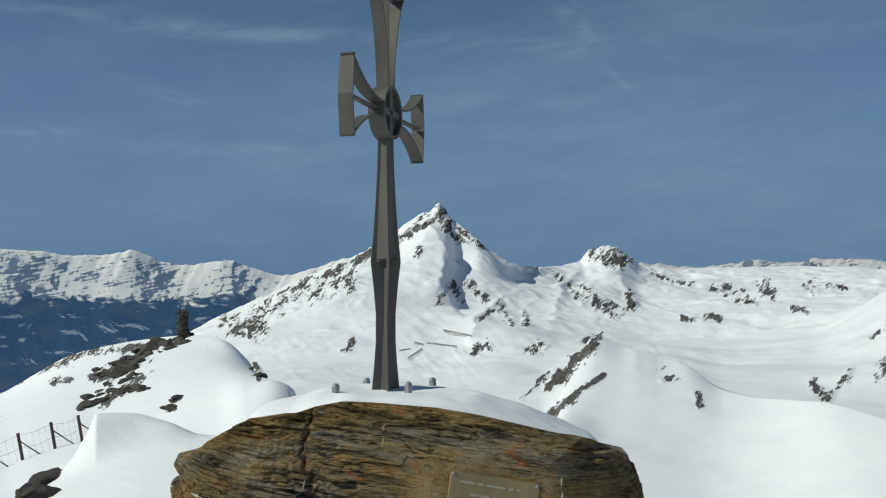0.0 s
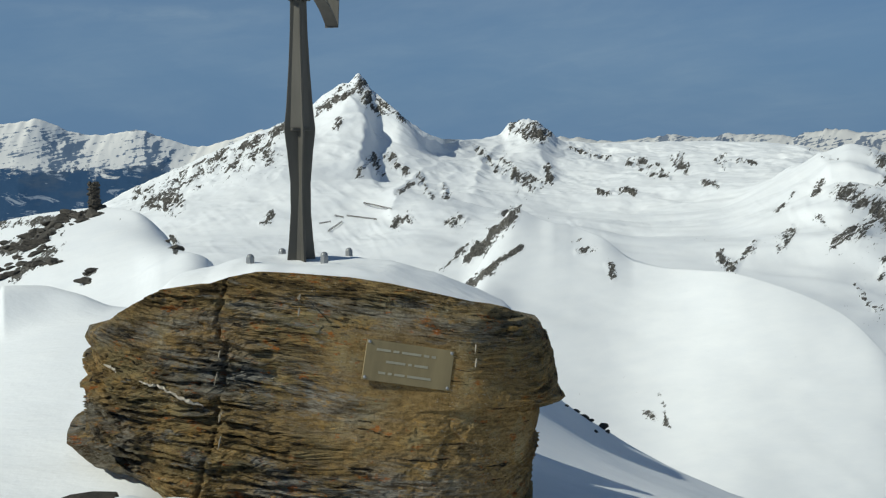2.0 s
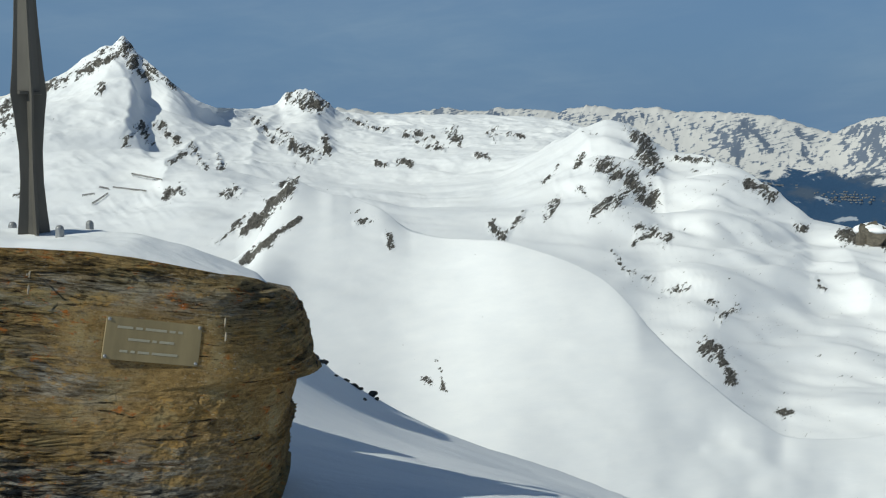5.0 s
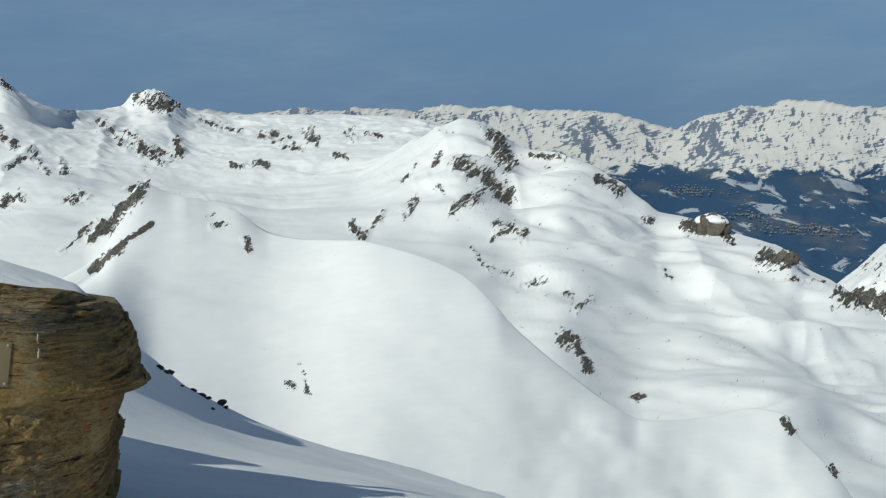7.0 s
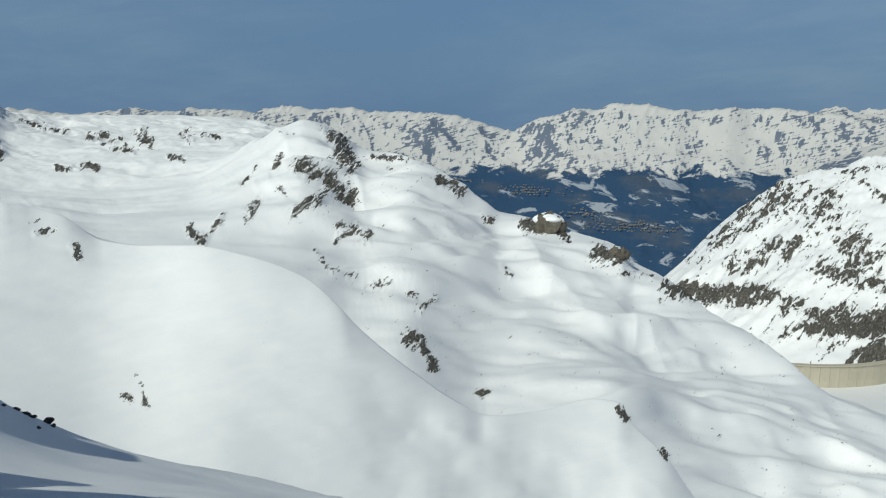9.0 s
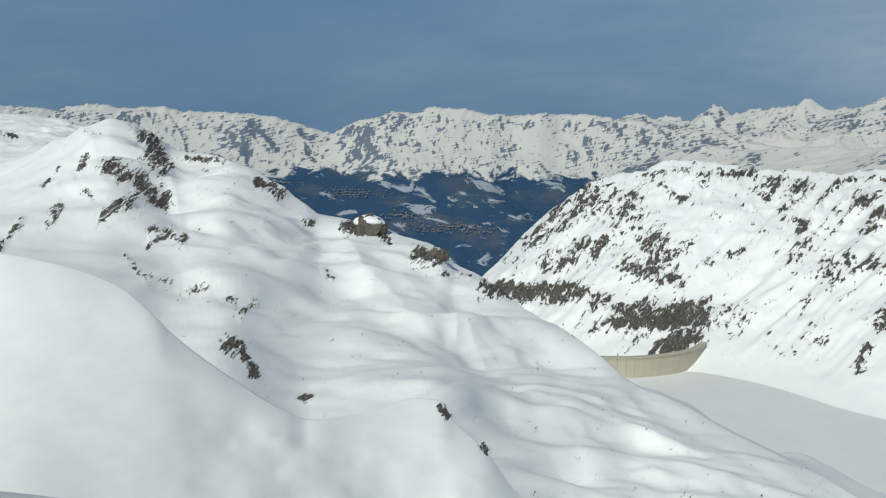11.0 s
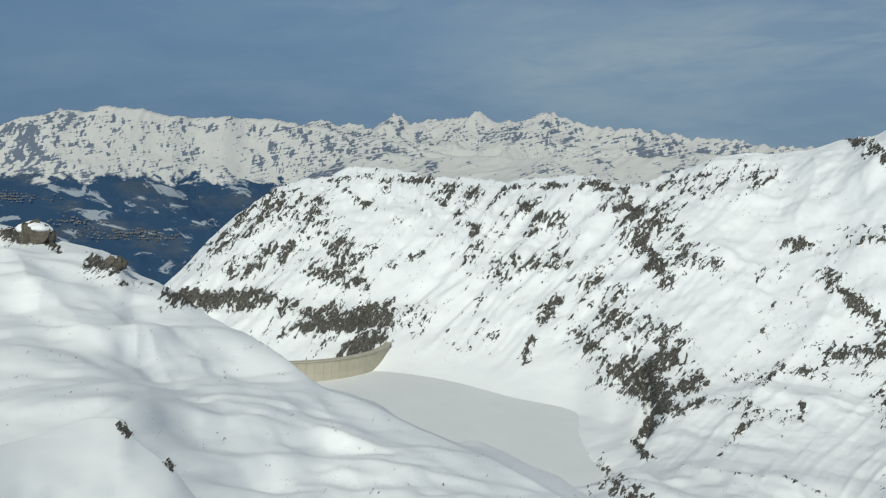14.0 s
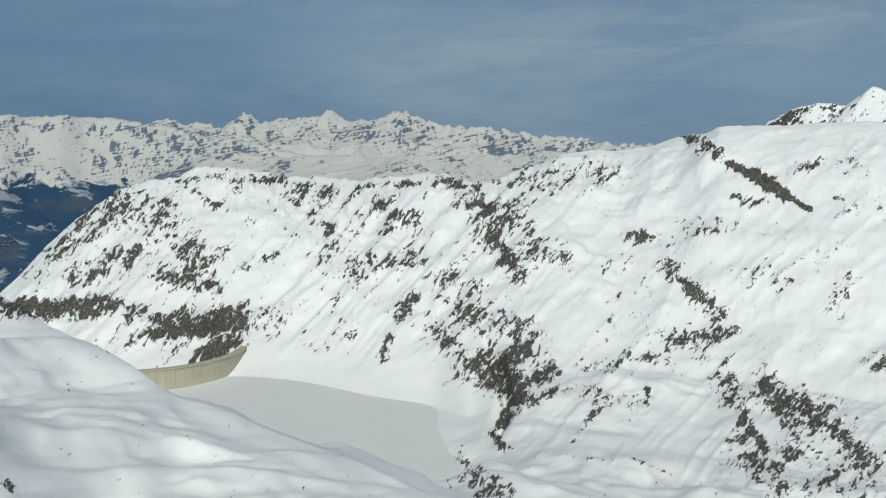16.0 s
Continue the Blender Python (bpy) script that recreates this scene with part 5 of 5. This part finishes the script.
# three rows of worn lettering, as plain bars
for v, u0, words in ((0.040, -0.125, (0.052, 0.022, 0.072, 0.02, 0.015)), (0.0, -0.085, (0.072, 0.014, 0.05)), (-0.042, -0.108, (0.026, 0.014, 0.038, 0.088))):
    u = u0
    for w in words:
        bm = bmesh.new()
        box(bm, (w, 0.0012, 0.0085), Matrix.Translation((u + w / 2, -0.0058, v)))
        part("lettering", bm, M_LETTER, plate)
        u += w + 0.010


# ---- summit cross ----
def strip(points, width, thick):
    """A bent steel strip along points in the plane of the cross (along, up), as wide as given across it."""
    bm = bmesh.new()
    rows = []
    for i, p in enumerate(points):
        a, b = points[max(i - 1, 0)], points[min(i + 1, len(points) - 1)]
        t = Vector((b[0] - a[0], b[1] - a[1])).normalized()
        n = Vector((-t.y, t.x)) * thick / 2
        w = width[i] / 2 if isinstance(width, (list, tuple)) else width / 2
        rows.append([bm.verts.new((p[0] + sx * n.x, sy * w, p[1] + sx * n.y)) for sx, sy in ((-1, -1), (1, -1), (1, 1), (-1, 1))])
    for a, b in zip(rows, rows[1:]):
        for k in range(4):
            bm.faces.new((a[k], a[(k + 1) % 4], b[(k + 1) % 4], b[k]))
    bm.faces.new(rows[0][::-1])
    bm.faces.new(rows[-1])
    bmesh.ops.recalc_face_normals(bm, faces=bm.faces[:])
    return bm


cross = tagged(new("summit_cross"), "weathered grey steel summit cross with flared arms", "cross")
cross.matrix_world = Matrix.Translation((-0.245, 3.82, -0.53)) @ pose(0, 0, 0, 0, 1.2, 73)
HUB = 1.175


def fin(turn, levels):
    """One of the mast's four bent fins: a plate standing out from the axis, with the outline given as (height, reach)."""
    bm = bmesh.new()
    ca, sa = math.cos(radians(turn)), math.sin(radians(turn))
    rows = []
    for z, r in levels:
        ring = []
        for u, v in ((0.004, -0.010), (r, -0.004), (r, 0.004), (0.004, 0.010)):
            ring.append(bm.verts.new((u * ca - v * sa, u * sa + v * ca, z)))
        rows.append(ring)
    for a, b in zip(rows, rows[1:]):
        for k in range(4):
            bm.faces.new((a[k], a[(k + 1) % 4], b[(k + 1) % 4], b[k]))
    bm.faces.new(rows[0][::-1])
    bm.faces.new(rows[-1])
    return bm


MAST = [(0.0, 0.060), (0.10, 0.050), (0.21, 0.042), (0.33, 0.042), (0.46, 0.054), (0.54, 0.064), (0.555, 0.064), (0.64, 0.055), (0.79, 0.044), (0.94, 0.036), (1.07, 0.033)]
for turn in (35, 125, 215, 305):
    part("fin", fin(turn, MAST), M_STEEL, cross)
bm = bmesh.new()
for z, half in ((0.548, 0.046),):
    box(bm, (half * 1.75, half * 1.75, 0.010), Matrix.Translation((0, 0, z)) @ Matrix.Rotation(radians(35), 4, "Z"))
part("collar", bm, M_STEEL, cross, "thin steel collar plate")
# closing plates of the upper shaft
bm = bmesh.new()
for lo, hi, a, b in ((0.555, 1.07, 0.058, 0.031), (0.0, 0.36, 0.038, 0.020)):
    ring = [[bm.verts.new((r * math.cos(radians(35 + 90 * k)) * 0.82, r * math.sin(radians(35 + 90 * k)) * 0.82, z)) for k in range(4)] for z, r in ((lo, a), (hi, b))]
    for k in range(4):
        bm.faces.new((ring[0][k], ring[0][(k + 1) % 4], ring[1][(k + 1) % 4], ring[1][k]))
    bm.faces.new(ring[0][::-1])
    bm.faces.new(ring[1])
part("shaft", bm, M_STEEL, cross)


def arm(turn, reach, flare, power=2.0, wide=0.055):
    """One arm: two curved flanges, a web and a bent end plate; turn 0 points along +x, 90 up."""
    rot = Matrix.Rotation(radians(-turn), 4, "Y")
    up = [(0.09 + (reach - 0.09) * i / 14, 0.034 + (flare - 0.034) * (i / 14) ** power) for i in range(15)]
    shapes = [("flange", up, wide), ("flange", [(u, -v) for u, v in up], wide), ("web", [(0.09, 0.0), (reach, 0.0)], 0.030),
              ("end_plate", [(reach - 0.008, -flare - 0.003), (reach + 0.012, 0.0), (reach - 0.008, flare + 0.003)], wide + 0.006)]
    for n, pts, w in shapes:
        bm = strip(pts, w, 0.008)
        bmesh.ops.transform(bm, matrix=Matrix.Translation((0, 0, HUB)) @ rot, verts=bm.verts[:])
        part(n, bm, M_STEEL, cross)


arm(0, 0.42, 0.158, 2.2)
arm(180, 0.42, 0.158, 2.2)
arm(90, 0.53, 0.15, 2.1)


def ring_mesh(r0, r1, depth, segs=48):
    bm = bmesh.new()
    rows = []
    for k in range(segs):
        a = 2 * math.pi * k / segs
        rows.append([bm.verts.new((r * math.cos(a), y, HUB + r * math.sin(a))) for r, y in ((r0, -depth), (r1, -depth), (r1, depth), (r0, depth))])
    for k in range(segs):
        a, b = rows[k], rows[(k + 1) % segs]
        for j in range(4):
            bm.faces.new((a[j], b[j], b[(j + 1) % 4], a[(j + 1) % 4]))
    bmesh.ops.recalc_face_normals(bm, faces=bm.faces[:])
    return bm


part("hub_ring", ring_mesh(0.098, 0.112, 0.036), M_STEEL, cross, "round steel hub ring")
bm = bmesh.new()
bmesh.ops.create_cone(bm, cap_ends=True, segments=40, radius1=0.099, radius2=0.099, depth=0.022, matrix=Matrix.Translation((0, 0, HUB)) @ Matrix.Rotation(radians(90), 4, "X"))
part("hub_disc", bm, M_STEEL, cross)
for turn in (0, 90):
    for side in (-1, 1):
        bm = bmesh.new()
        box(bm, (0.19, 0.016, 0.030), Matrix.Translation((0, side * 0.018, HUB)) @ Matrix.Rotation(radians(turn), 4, "Y"))
        part("spoke", bm, M_STEEL, cross)

for bx, by in ((-0.435, 3.66), (-0.335, 3.95), (-0.05, 3.97), (-0.145, 3.70)):
    bolt = tagged(new("anchor_bolt"), "zinc anchor bolt with domed nut in snow", "bolt", "bolts round the cross")
    bolt.location = (bx, by, -0.518 - 0.15 * max(by - 3.86, 0))
    bm = bmesh.new()
    bmesh.ops.create_cone(bm, cap_ends=True, segments=6, radius1=0.0175, radius2=0.0175, depth=0.064, matrix=Matrix.Translation((0, 0, -0.002)))
    part("nut", bm, M_NUT, bolt)
    bm = bmesh.new()
    bmesh.ops.create_uvsphere(bm, u_segments=14, v_segments=10, radius=0.0155, matrix=Matrix.Translation((0, 0, 0.030)))
    part("dome", bm, M_NUT, bolt, smooth=True)


# ---- stones and outcrops ----
def stone_mesh(seed, size, material=None, cuts=3):
    """A broken stone: a rough block with planed sides and chipped edges."""
    rnd = random.Random(seed)
    bm = bmesh.new()
    bmesh.ops.create_icosphere(bm, subdivisions=cuts, radius=1.0)
    planes = [(Vector((rnd.uniform(-1, 1), rnd.uniform(-1, 1), rnd.uniform(-1, 1))).normalized(), rnd.uniform(0.42, 0.72)) for _ in range(13)]
    for v in bm.verts:
        for n, d in planes:
            k = v.co.dot(n) - d
            if k > 0:
                v.co -= n * k
        layer = math.floor(v.co.z * 6) / 6
        v.co *= 1 + 0.10 * noise.noise(v.co * 2.3 + Vector((seed * 3.1, 0, 0))) + 0.07 * noise.noise((layer * 9, seed, 0))
        v.co = Vector((v.co.x * size[0], v.co.y * size[1], v.co.z * size[2]))
    me = bpy.data.meshes.new("stone")
    bm.to_mesh(me)
    bm.free()
    me.materials.append(material or M_RUBBLE)
    return me


def stone_at(name, place, size, seed, label, group, turn=0.0, tilt=0.0, sink=0.35, material=None):
    ob = new(name, stone_mesh(seed, size, material))
    ob.matrix_world = pose(place.x, place.y, place.z + size[2] * (1 - 2 * sink) * 0.6, tilt, tilt * 0.6, turn)
    return tagged(ob, label, "rock", group)


rnd = random.Random(11)
# the rocky spine that climbs to the cairn
SPINE = [(-21.3, -8.1, 1.7), (-20.8, -7.7, 1.6), (-20.2, -7.5, 1.6), (-19.8, -7.1, 1.3), (-19.0, -7.4, 0.9), (-18.2, -7.2, 1.0), (-18.7, -6.3, 0.9), (-19.6, -6.5, 1.2),
         (-19.3, -5.9, 1.5), (-18.9, -5.4, 1.5), (-18.4, -5.1, 1.5), (-17.8, -4.85, 1.4), (-17.2, -4.65, 1.3), (-16.7, -4.5, 1.3), (-16.2, -4.4, 1.2), (-20.6, -6.2, 1.1)]
for i, (b, e, k) in enumerate(SPINE):
    for j in range(5):
        bb, ee = b + rnd.uniform(-0.4, 0.4) * k, e + rnd.uniform(-0.22, 0.16) * k
        place = on_slope(bb, ee, 9.0)
        r = math.hypot(place.x, place.y)
        u = r * 0.0056 * k * rnd.uniform(0.4, 1.4)
        stone_at("rock", place, (u * rnd.uniform(1.0, 1.6), u * rnd.uniform(0.8, 1.3), u * rnd.uniform(0.45, 0.75)), 100 + i * 5 + j,
                 "dark angular schist block on a snowy spine", "rocks of the spine", rnd.uniform(0, 360), rnd.uniform(-16, 16))
# single stones in the snow
for i, (b, e, u) in enumerate(((-16.6, -8.5, 0.28), (-16.3, -7.9, 0.22), (-16.6, -8.1, 0.14), (-11.7, -5.95, 0.42), (-11.55, -6.35, 0.36), (-11.45, -6.75, 0.30), (-12.0, -6.3, 0.2))):
    place = on_slope(b, e, 9.0)
    stone_at("rock", place, (u * 1.5, u, u * 0.6), 300 + i, "small dark stone poking out of snow", "stones in the snow", 40 * i, 8)
for i, (b, r, u) in enumerate(((12.2, 8.8, 0.055), (12.0, 8.5, 0.04), (13.6, 8.4, 0.04), (14.2, 8.3, 0.055), (14.5, 8.2, 0.04), (15.3, 8.3, 0.06), (15.6, 8.2, 0.035), (11.6, 8.5, 0.045), (13.0, 8.2, 0.03), (14.9, 7.9, 0.03))):
    place = Vector((r * math.sin(radians(b)), r * math.cos(radians(b)), ground_height(b, r)))
    stone_at("rock", place, (u * 1.4, u, u * 0.6), 320 + i, "small dark stone on the snow edge", "stones on the edge", 50 * i, 10)
# slabs of a tumbled pile beside the drift
for i in range(26):
    b = -27.4 + 4.6 * rnd.random()
    r = 4.9 + 1.5 * rnd.random() + 0.12 * (b + 25)
    u = rnd.uniform(0.045, 0.09)
    place = Vector((r * math.sin(radians(b)), r * math.cos(radians(b)), ground_height(b, r)))
    stone_at("rock_slab", place, (u * rnd.uniform(1.3, 2.0), u * rnd.uniform(1.0, 1.5), u * rnd.uniform(0.5, 0.8)), 340 + i,
             "grey flat stone slab in a tumbled pile", "tumbled pile", rnd.uniform(0, 360), rnd.uniform(-9, 9), 0.3)

# a low slab under the boulder's splintered end, with its own snow
for i, (x, y, u) in enumerate(((-0.76, 2.96, 0.24), (-0.46, 2.97, 0.22), (-0.98, 2.98, 0.25))):
    b, r = math.degrees(math.atan2(x, y)), math.hypot(x, y)
    place = Vector((x, y, ground_height(b, r)))
    stone_at("rock_slab", place, (u * 1.3, u * 0.8, u * 0.6), 380 + i, "low layered schist slab in front of the boulder", "slabs at the foot", 20 * i, 6, 0.4, M_RUBBLE)
bm = bmesh.new()
bmesh.ops.create_uvsphere(bm, u_segments=64, v_segments=28, radius=1.0)
for v in bm.verts:
    k = 1 + 0.22 * noise.noise(v.co * 1.6 + Vector((4, 1, 0))) + 0.08 * noise.noise(v.co * 5)
    v.co = Vector((v.co.x * 0.28 * k, v.co.y * 0.17 * k, v.co.z * 0.055 + 0.02 * noise.noise(Vector((v.co.x * 2, v.co.y * 2, 3))) - 0.05 * v.co.x))
me = bpy.data.meshes.new("snow_patch")
bm.to_mesh(me)
bm.free()
me.polygons.foreach_set("use_smooth", np.ones(len(me.polygons), dtype=bool))
me.materials.append(M_SNOW)
snow_patch = tagged(new("snow_patch", me), "patch of snow lying on the low slab", "snow")
snow_patch.location = (-0.60, 2.95, -1.275)

# ---- cairn ----
foot = on_slope(-16.0, -4.32, 9.0)
cairn = tagged(new("cairn"), "tall square cairn of stacked dark stones", "cairn")
cairn.location = (foot.x, foot.y, foot.z - 0.1)
span = math.hypot(foot.x, foot.y)
tall, wide = span * math.tan(radians(1.80)), span * math.tan(radians(0.92))
courses = 11
for c in range(courses):
    u = c / (courses - 1)
    half = wide / 2 * (1 - 0.16 * u) * (1.06 if c == courses - 2 else 1)
    n = 5
    for k in range(n):
        a = 2 * math.pi * (k + 0.5 * (c % 2)) / n
        h = tall / courses
        ob = new("stone", stone_mesh(500 + c * 7 + k, (half * rnd.uniform(0.42, 0.72), half * rnd.uniform(0.38, 0.55), h * rnd.uniform(0.55, 1.0)), cuts=2))
        ob.parent = cairn
        ob.matrix_basis = pose(half * rnd.uniform(0.5, 0.66) * math.cos(a), half * rnd.uniform(0.5, 0.66) * math.sin(a), h * (c + rnd.uniform(0.3, 0.7)), rnd.uniform(-16, 16), rnd.uniform(-16, 16), math.degrees(a) + 90 + rnd.uniform(-15, 15))
core = bmesh.new()
bmesh.ops.create_cone(core, cap_ends=True, segments=8, radius1=wide * 0.36, radius2=wide * 0.30, depth=tall * 0.94, matrix=Matrix.Translation((0, 0, tall * 0.48)))
part("core", core, M_RUBBLE, cairn)


# ---- wire fence on the snow saddle ----
def rod(bm, a, b, r, segs=6):
    a, b = Vector(a), Vector(b)
    m = Matrix.Translation((a + b) / 2) @ (b - a).to_track_quat("Z", "Y").to_matrix().to_4x4()
    bmesh.ops.create_cone(bm, cap_ends=True, segments=segs, radius1=r, radius2=r, depth=(b - a).length, matrix=m)


fence = tagged(new("wire_fence"), "leaning wooden posts with a sagging wire net", "fence")
posts = []
for b, lean in ((-28.3, -0.2), (-26.5, -0.18), (-24.75, -0.23), (-23.05, -0.21), (-21.6, -0.2)):
    r = 33.2
    base = Vector((r * math.sin(radians(b)), r * math.cos(radians(b)), ground_height(b, r)))
    head = base + Vector((lean * 0.95, 0.0, 0.88))
    posts.append((base, head))
    bm = bmesh.new()
    rod(bm, base - Vector((0, 0, 0.3)), head, 0.055, 8)
    part("post", bm, M_WOOD, fence)
    bm = bmesh.new()
    rod(bm, base + (head - base) * 0.7, base + Vector((0.75, 0.1, -0.02)), 0.022)
    part("brace", bm, M_WOOD, fence)
for (a0, a1), (b0, b1) in zip(posts, posts[1:]):
    for k, u in enumerate((0.45, 0.92)):
        bm = bmesh.new()
        p, q = a0 + (a1 - a0) * u, b0 + (b1 - b0) * u
        mid = (p + q) / 2 - Vector((0, 0, 0.06 + 0.04 * rnd.random()))
        rod(bm, p, mid, 0.0045, 4)
        rod(bm, mid, q, 0.0045, 4)
        part("wire", bm, M_WIRE, fence)
    bm = bmesh.new()
    for k in range(1, 5):
        p = a0 + (b0 - a0) * k / 5
        q = a1 + (b1 - a1) * k / 5 - Vector((0, 0, 0.05))
        rod(bm, p, q, 0.0025, 3)
    part("net", bm, M_WIRE, fence, "thin vertical net wires")


# ---- avalanche barriers below the peak ----
def barrier(b0, e0, b1, e1):
    p, q = on_slope(b0, e0, 380), on_slope(b1, e1, 380)
    ob = tagged(new("avalanche_barrier"), "brown timber avalanche barrier half buried in snow", "barrier", "avalanche barriers")
    ob.location = p
    d = q - p
    n = max(3, int(d.length / 4.0))
    for i in range(n + 1):
        base = d * (i / n)
        bm = bmesh.new()
        rod(bm, base - Vector((0, 0, 1.5)), base + Vector((0, 0, 1.9)), 0.16, 5)
        part("post", bm, M_WOOD, ob)
    for u in (0.7, 1.2, 1.7):
        bm = bmesh.new()
        rod(bm, Vector((0, 0, u)), d + Vector((0, 0, u)), 0.17, 4)
        part("rail", bm, M_WOOD, ob)


for seg in ((-0.36, -4.19, 1.7, -4.56), (-1.08, -4.96, 0.84, -5.22), (-2.0, -4.95, -1.25, -5.06), (-2.75, -5.43, -2.11, -5.33), (-2.22, -5.93, -1.4, -5.34)):
    barrier(*seg)

# ---- dam ----
dam = tagged(new("arch_dam"), "pale concrete arch dam holding a frozen reservoir", "dam")
DC, DR, TOP = Vector((1168.5, 725.0)), 185.0, -303.0
a0, a1, blocks = math.radians(200), math.radians(285), 22
for i in range(blocks):
    u0 = a0 + (a1 - a0) * i / blocks
    u1 = a0 + (a1 - a0) * (i + 1) / blocks - 0.002
    bm = bmesh.new()
    rings = []
    for z, flare in ((TOP, 0.0), (TOP - 18, -1.0), (TOP - 50, 1.0)):
        ring = []
        for u, r in ((u0, DR + flare), (u1, DR + flare), (u1, DR - 7 - (TOP - z) * 0.12), (u0, DR - 7 - (TOP - z) * 0.12)):
            ring.append(bm.verts.new((DC.x + r * math.cos(u), DC.y + r * math.sin(u), z)))
        rings.append(ring)
    for a, b in zip(rings, rings[1:]):
        for k in range(4):
            bm.faces.new((a[k], a[(k + 1) % 4], b[(k + 1) % 4], b[k]))
    bm.faces.new(rings[0])
    bm.faces.new(rings[-1][::-1])
    bmesh.ops.recalc_face_normals(bm, faces=bm.faces[:])
    part("block", bm, M_CONCRETE, dam)
bm = bmesh.new()
rows = []
for i in range(61):
    u = a0 + (a1 - a0) * i / 60
    rows.append([bm.verts.new((DC.x + r * math.cos(u), DC.y + r * math.sin(u), TOP + z)) for r, z in ((DR + 1.2, 0.05), (DR + 1.2, 1.6), (DR - 8, 1.6), (DR - 8, 0.05))])
for a, b in zip(rows, rows[1:]):
    for k in range(4):
        bm.faces.new((a[k], a[(k + 1) % 4], b[(k + 1) % 4], b[k]))
bm.faces.new(rows[0])
bm.faces.new(rows[-1][::-1])
bmesh.ops.recalc_face_normals(bm, faces=bm.faces[:])
part("crest_road", bm, M_CONCRETE, dam, "snow-dusted parapet along the crest")


# ---- crags standing out of the ridge ----
def crag(name, b, e, size, seed, label, capped):
    place = on_slope(b, e, 500)
    ob = tagged(new(name), label, "crag")
    ob.matrix_world = pose(place.x, place.y, place.z, 0, 0, -b)
    rr = random.Random(seed)
    w, d, h = size
    for u, k in ((-0.62, 0.75), (-0.1, 1.0), (0.45, 0.95), (0.9, 0.6)):
        st = new("buttress", stone_mesh(seed * 10 + int(u * 10), (w * 0.46, d * 0.9, h * k), M_CRAG, 4))
        st.parent = ob
        st.matrix_basis = pose(u * w * 0.62, rr.uniform(-0.15, 0.15) * d, h * 0.05, rr.uniform(-5, 5), rr.uniform(-5, 5), rr.uniform(-25, 25))
    if capped:
        bm = bmesh.new()
        bmesh.ops.create_uvsphere(bm, u_segments=48, v_segments=24, radius=1.0)
        for v in bm.verts:
            k = 1 + 0.16 * noise.noise(v.co * 1.8 + Vector((seed, 0, 0)))
            v.co = Vector((v.co.x * w * 0.74 * k, v.co.y * d * 0.85 * k + d * 0.30, v.co.z * h * 0.22 + h * 0.46 - 0.10 * h * abs(v.co.x)))
        part("snow_cover", bm, M_SNOW, ob, "smooth snow lying on the crag", True)


crag("crag", 44.45, -7.1, (15, 10, 20), 7, "brown rock tower with a thick cap of snow", True)
crag("crag", 48.7, -8.6, (7.5, 5, 7), 9, "dark broken crag at the ridge end", False)

# ---- villages on the valley side ----
vill = bmesh.new()
vx, vy, vz = north_land
rnd = random.Random(5)
nb = np.degrees(np.arctan2(vx, vy))
ne = np.degrees(np.arctan2(vz, np.hypot(vx, vy)))
for b, e, wb, we, count in ((43.2, -4.6, 1.6, 0.3, 150), (49.5, -6.6, 2.6, 0.35, 260), (46.5, -5.9, 1.5, 0.25, 90), (38.6, -4.0, 1.2, 0.12, 40)):
    for k in range(count):
        tb, te = b + rnd.gauss(0, wb * 0.5), e + rnd.gauss(0, we * 0.5)
        j = int(np.argmin(np.abs(nb[0] - tb)))
        i = int(np.argmin(np.abs(ne[:, j] - te)))
        h = rnd.uniform(2.5, 5.5)
        jx, jy = rnd.uniform(-14, 14), rnd.uniform(-14, 14)
        box(vill, (rnd.uniform(4, 9), rnd.uniform(4, 8), h), Matrix.Translation((vx[i, j] + jx, vy[i, j] + jy, vz[i, j] + h * 0.4)) @ Matrix.Rotation(rnd.uniform(0, 3), 4, "Z"))
me = bpy.data.meshes.new("village")
vill.to_mesh(me)
vill.free()
me.materials.append(M_HOUSE)
tagged(new("village", me), "scattered pale houses of a mountain village", "village", kind="stuff")
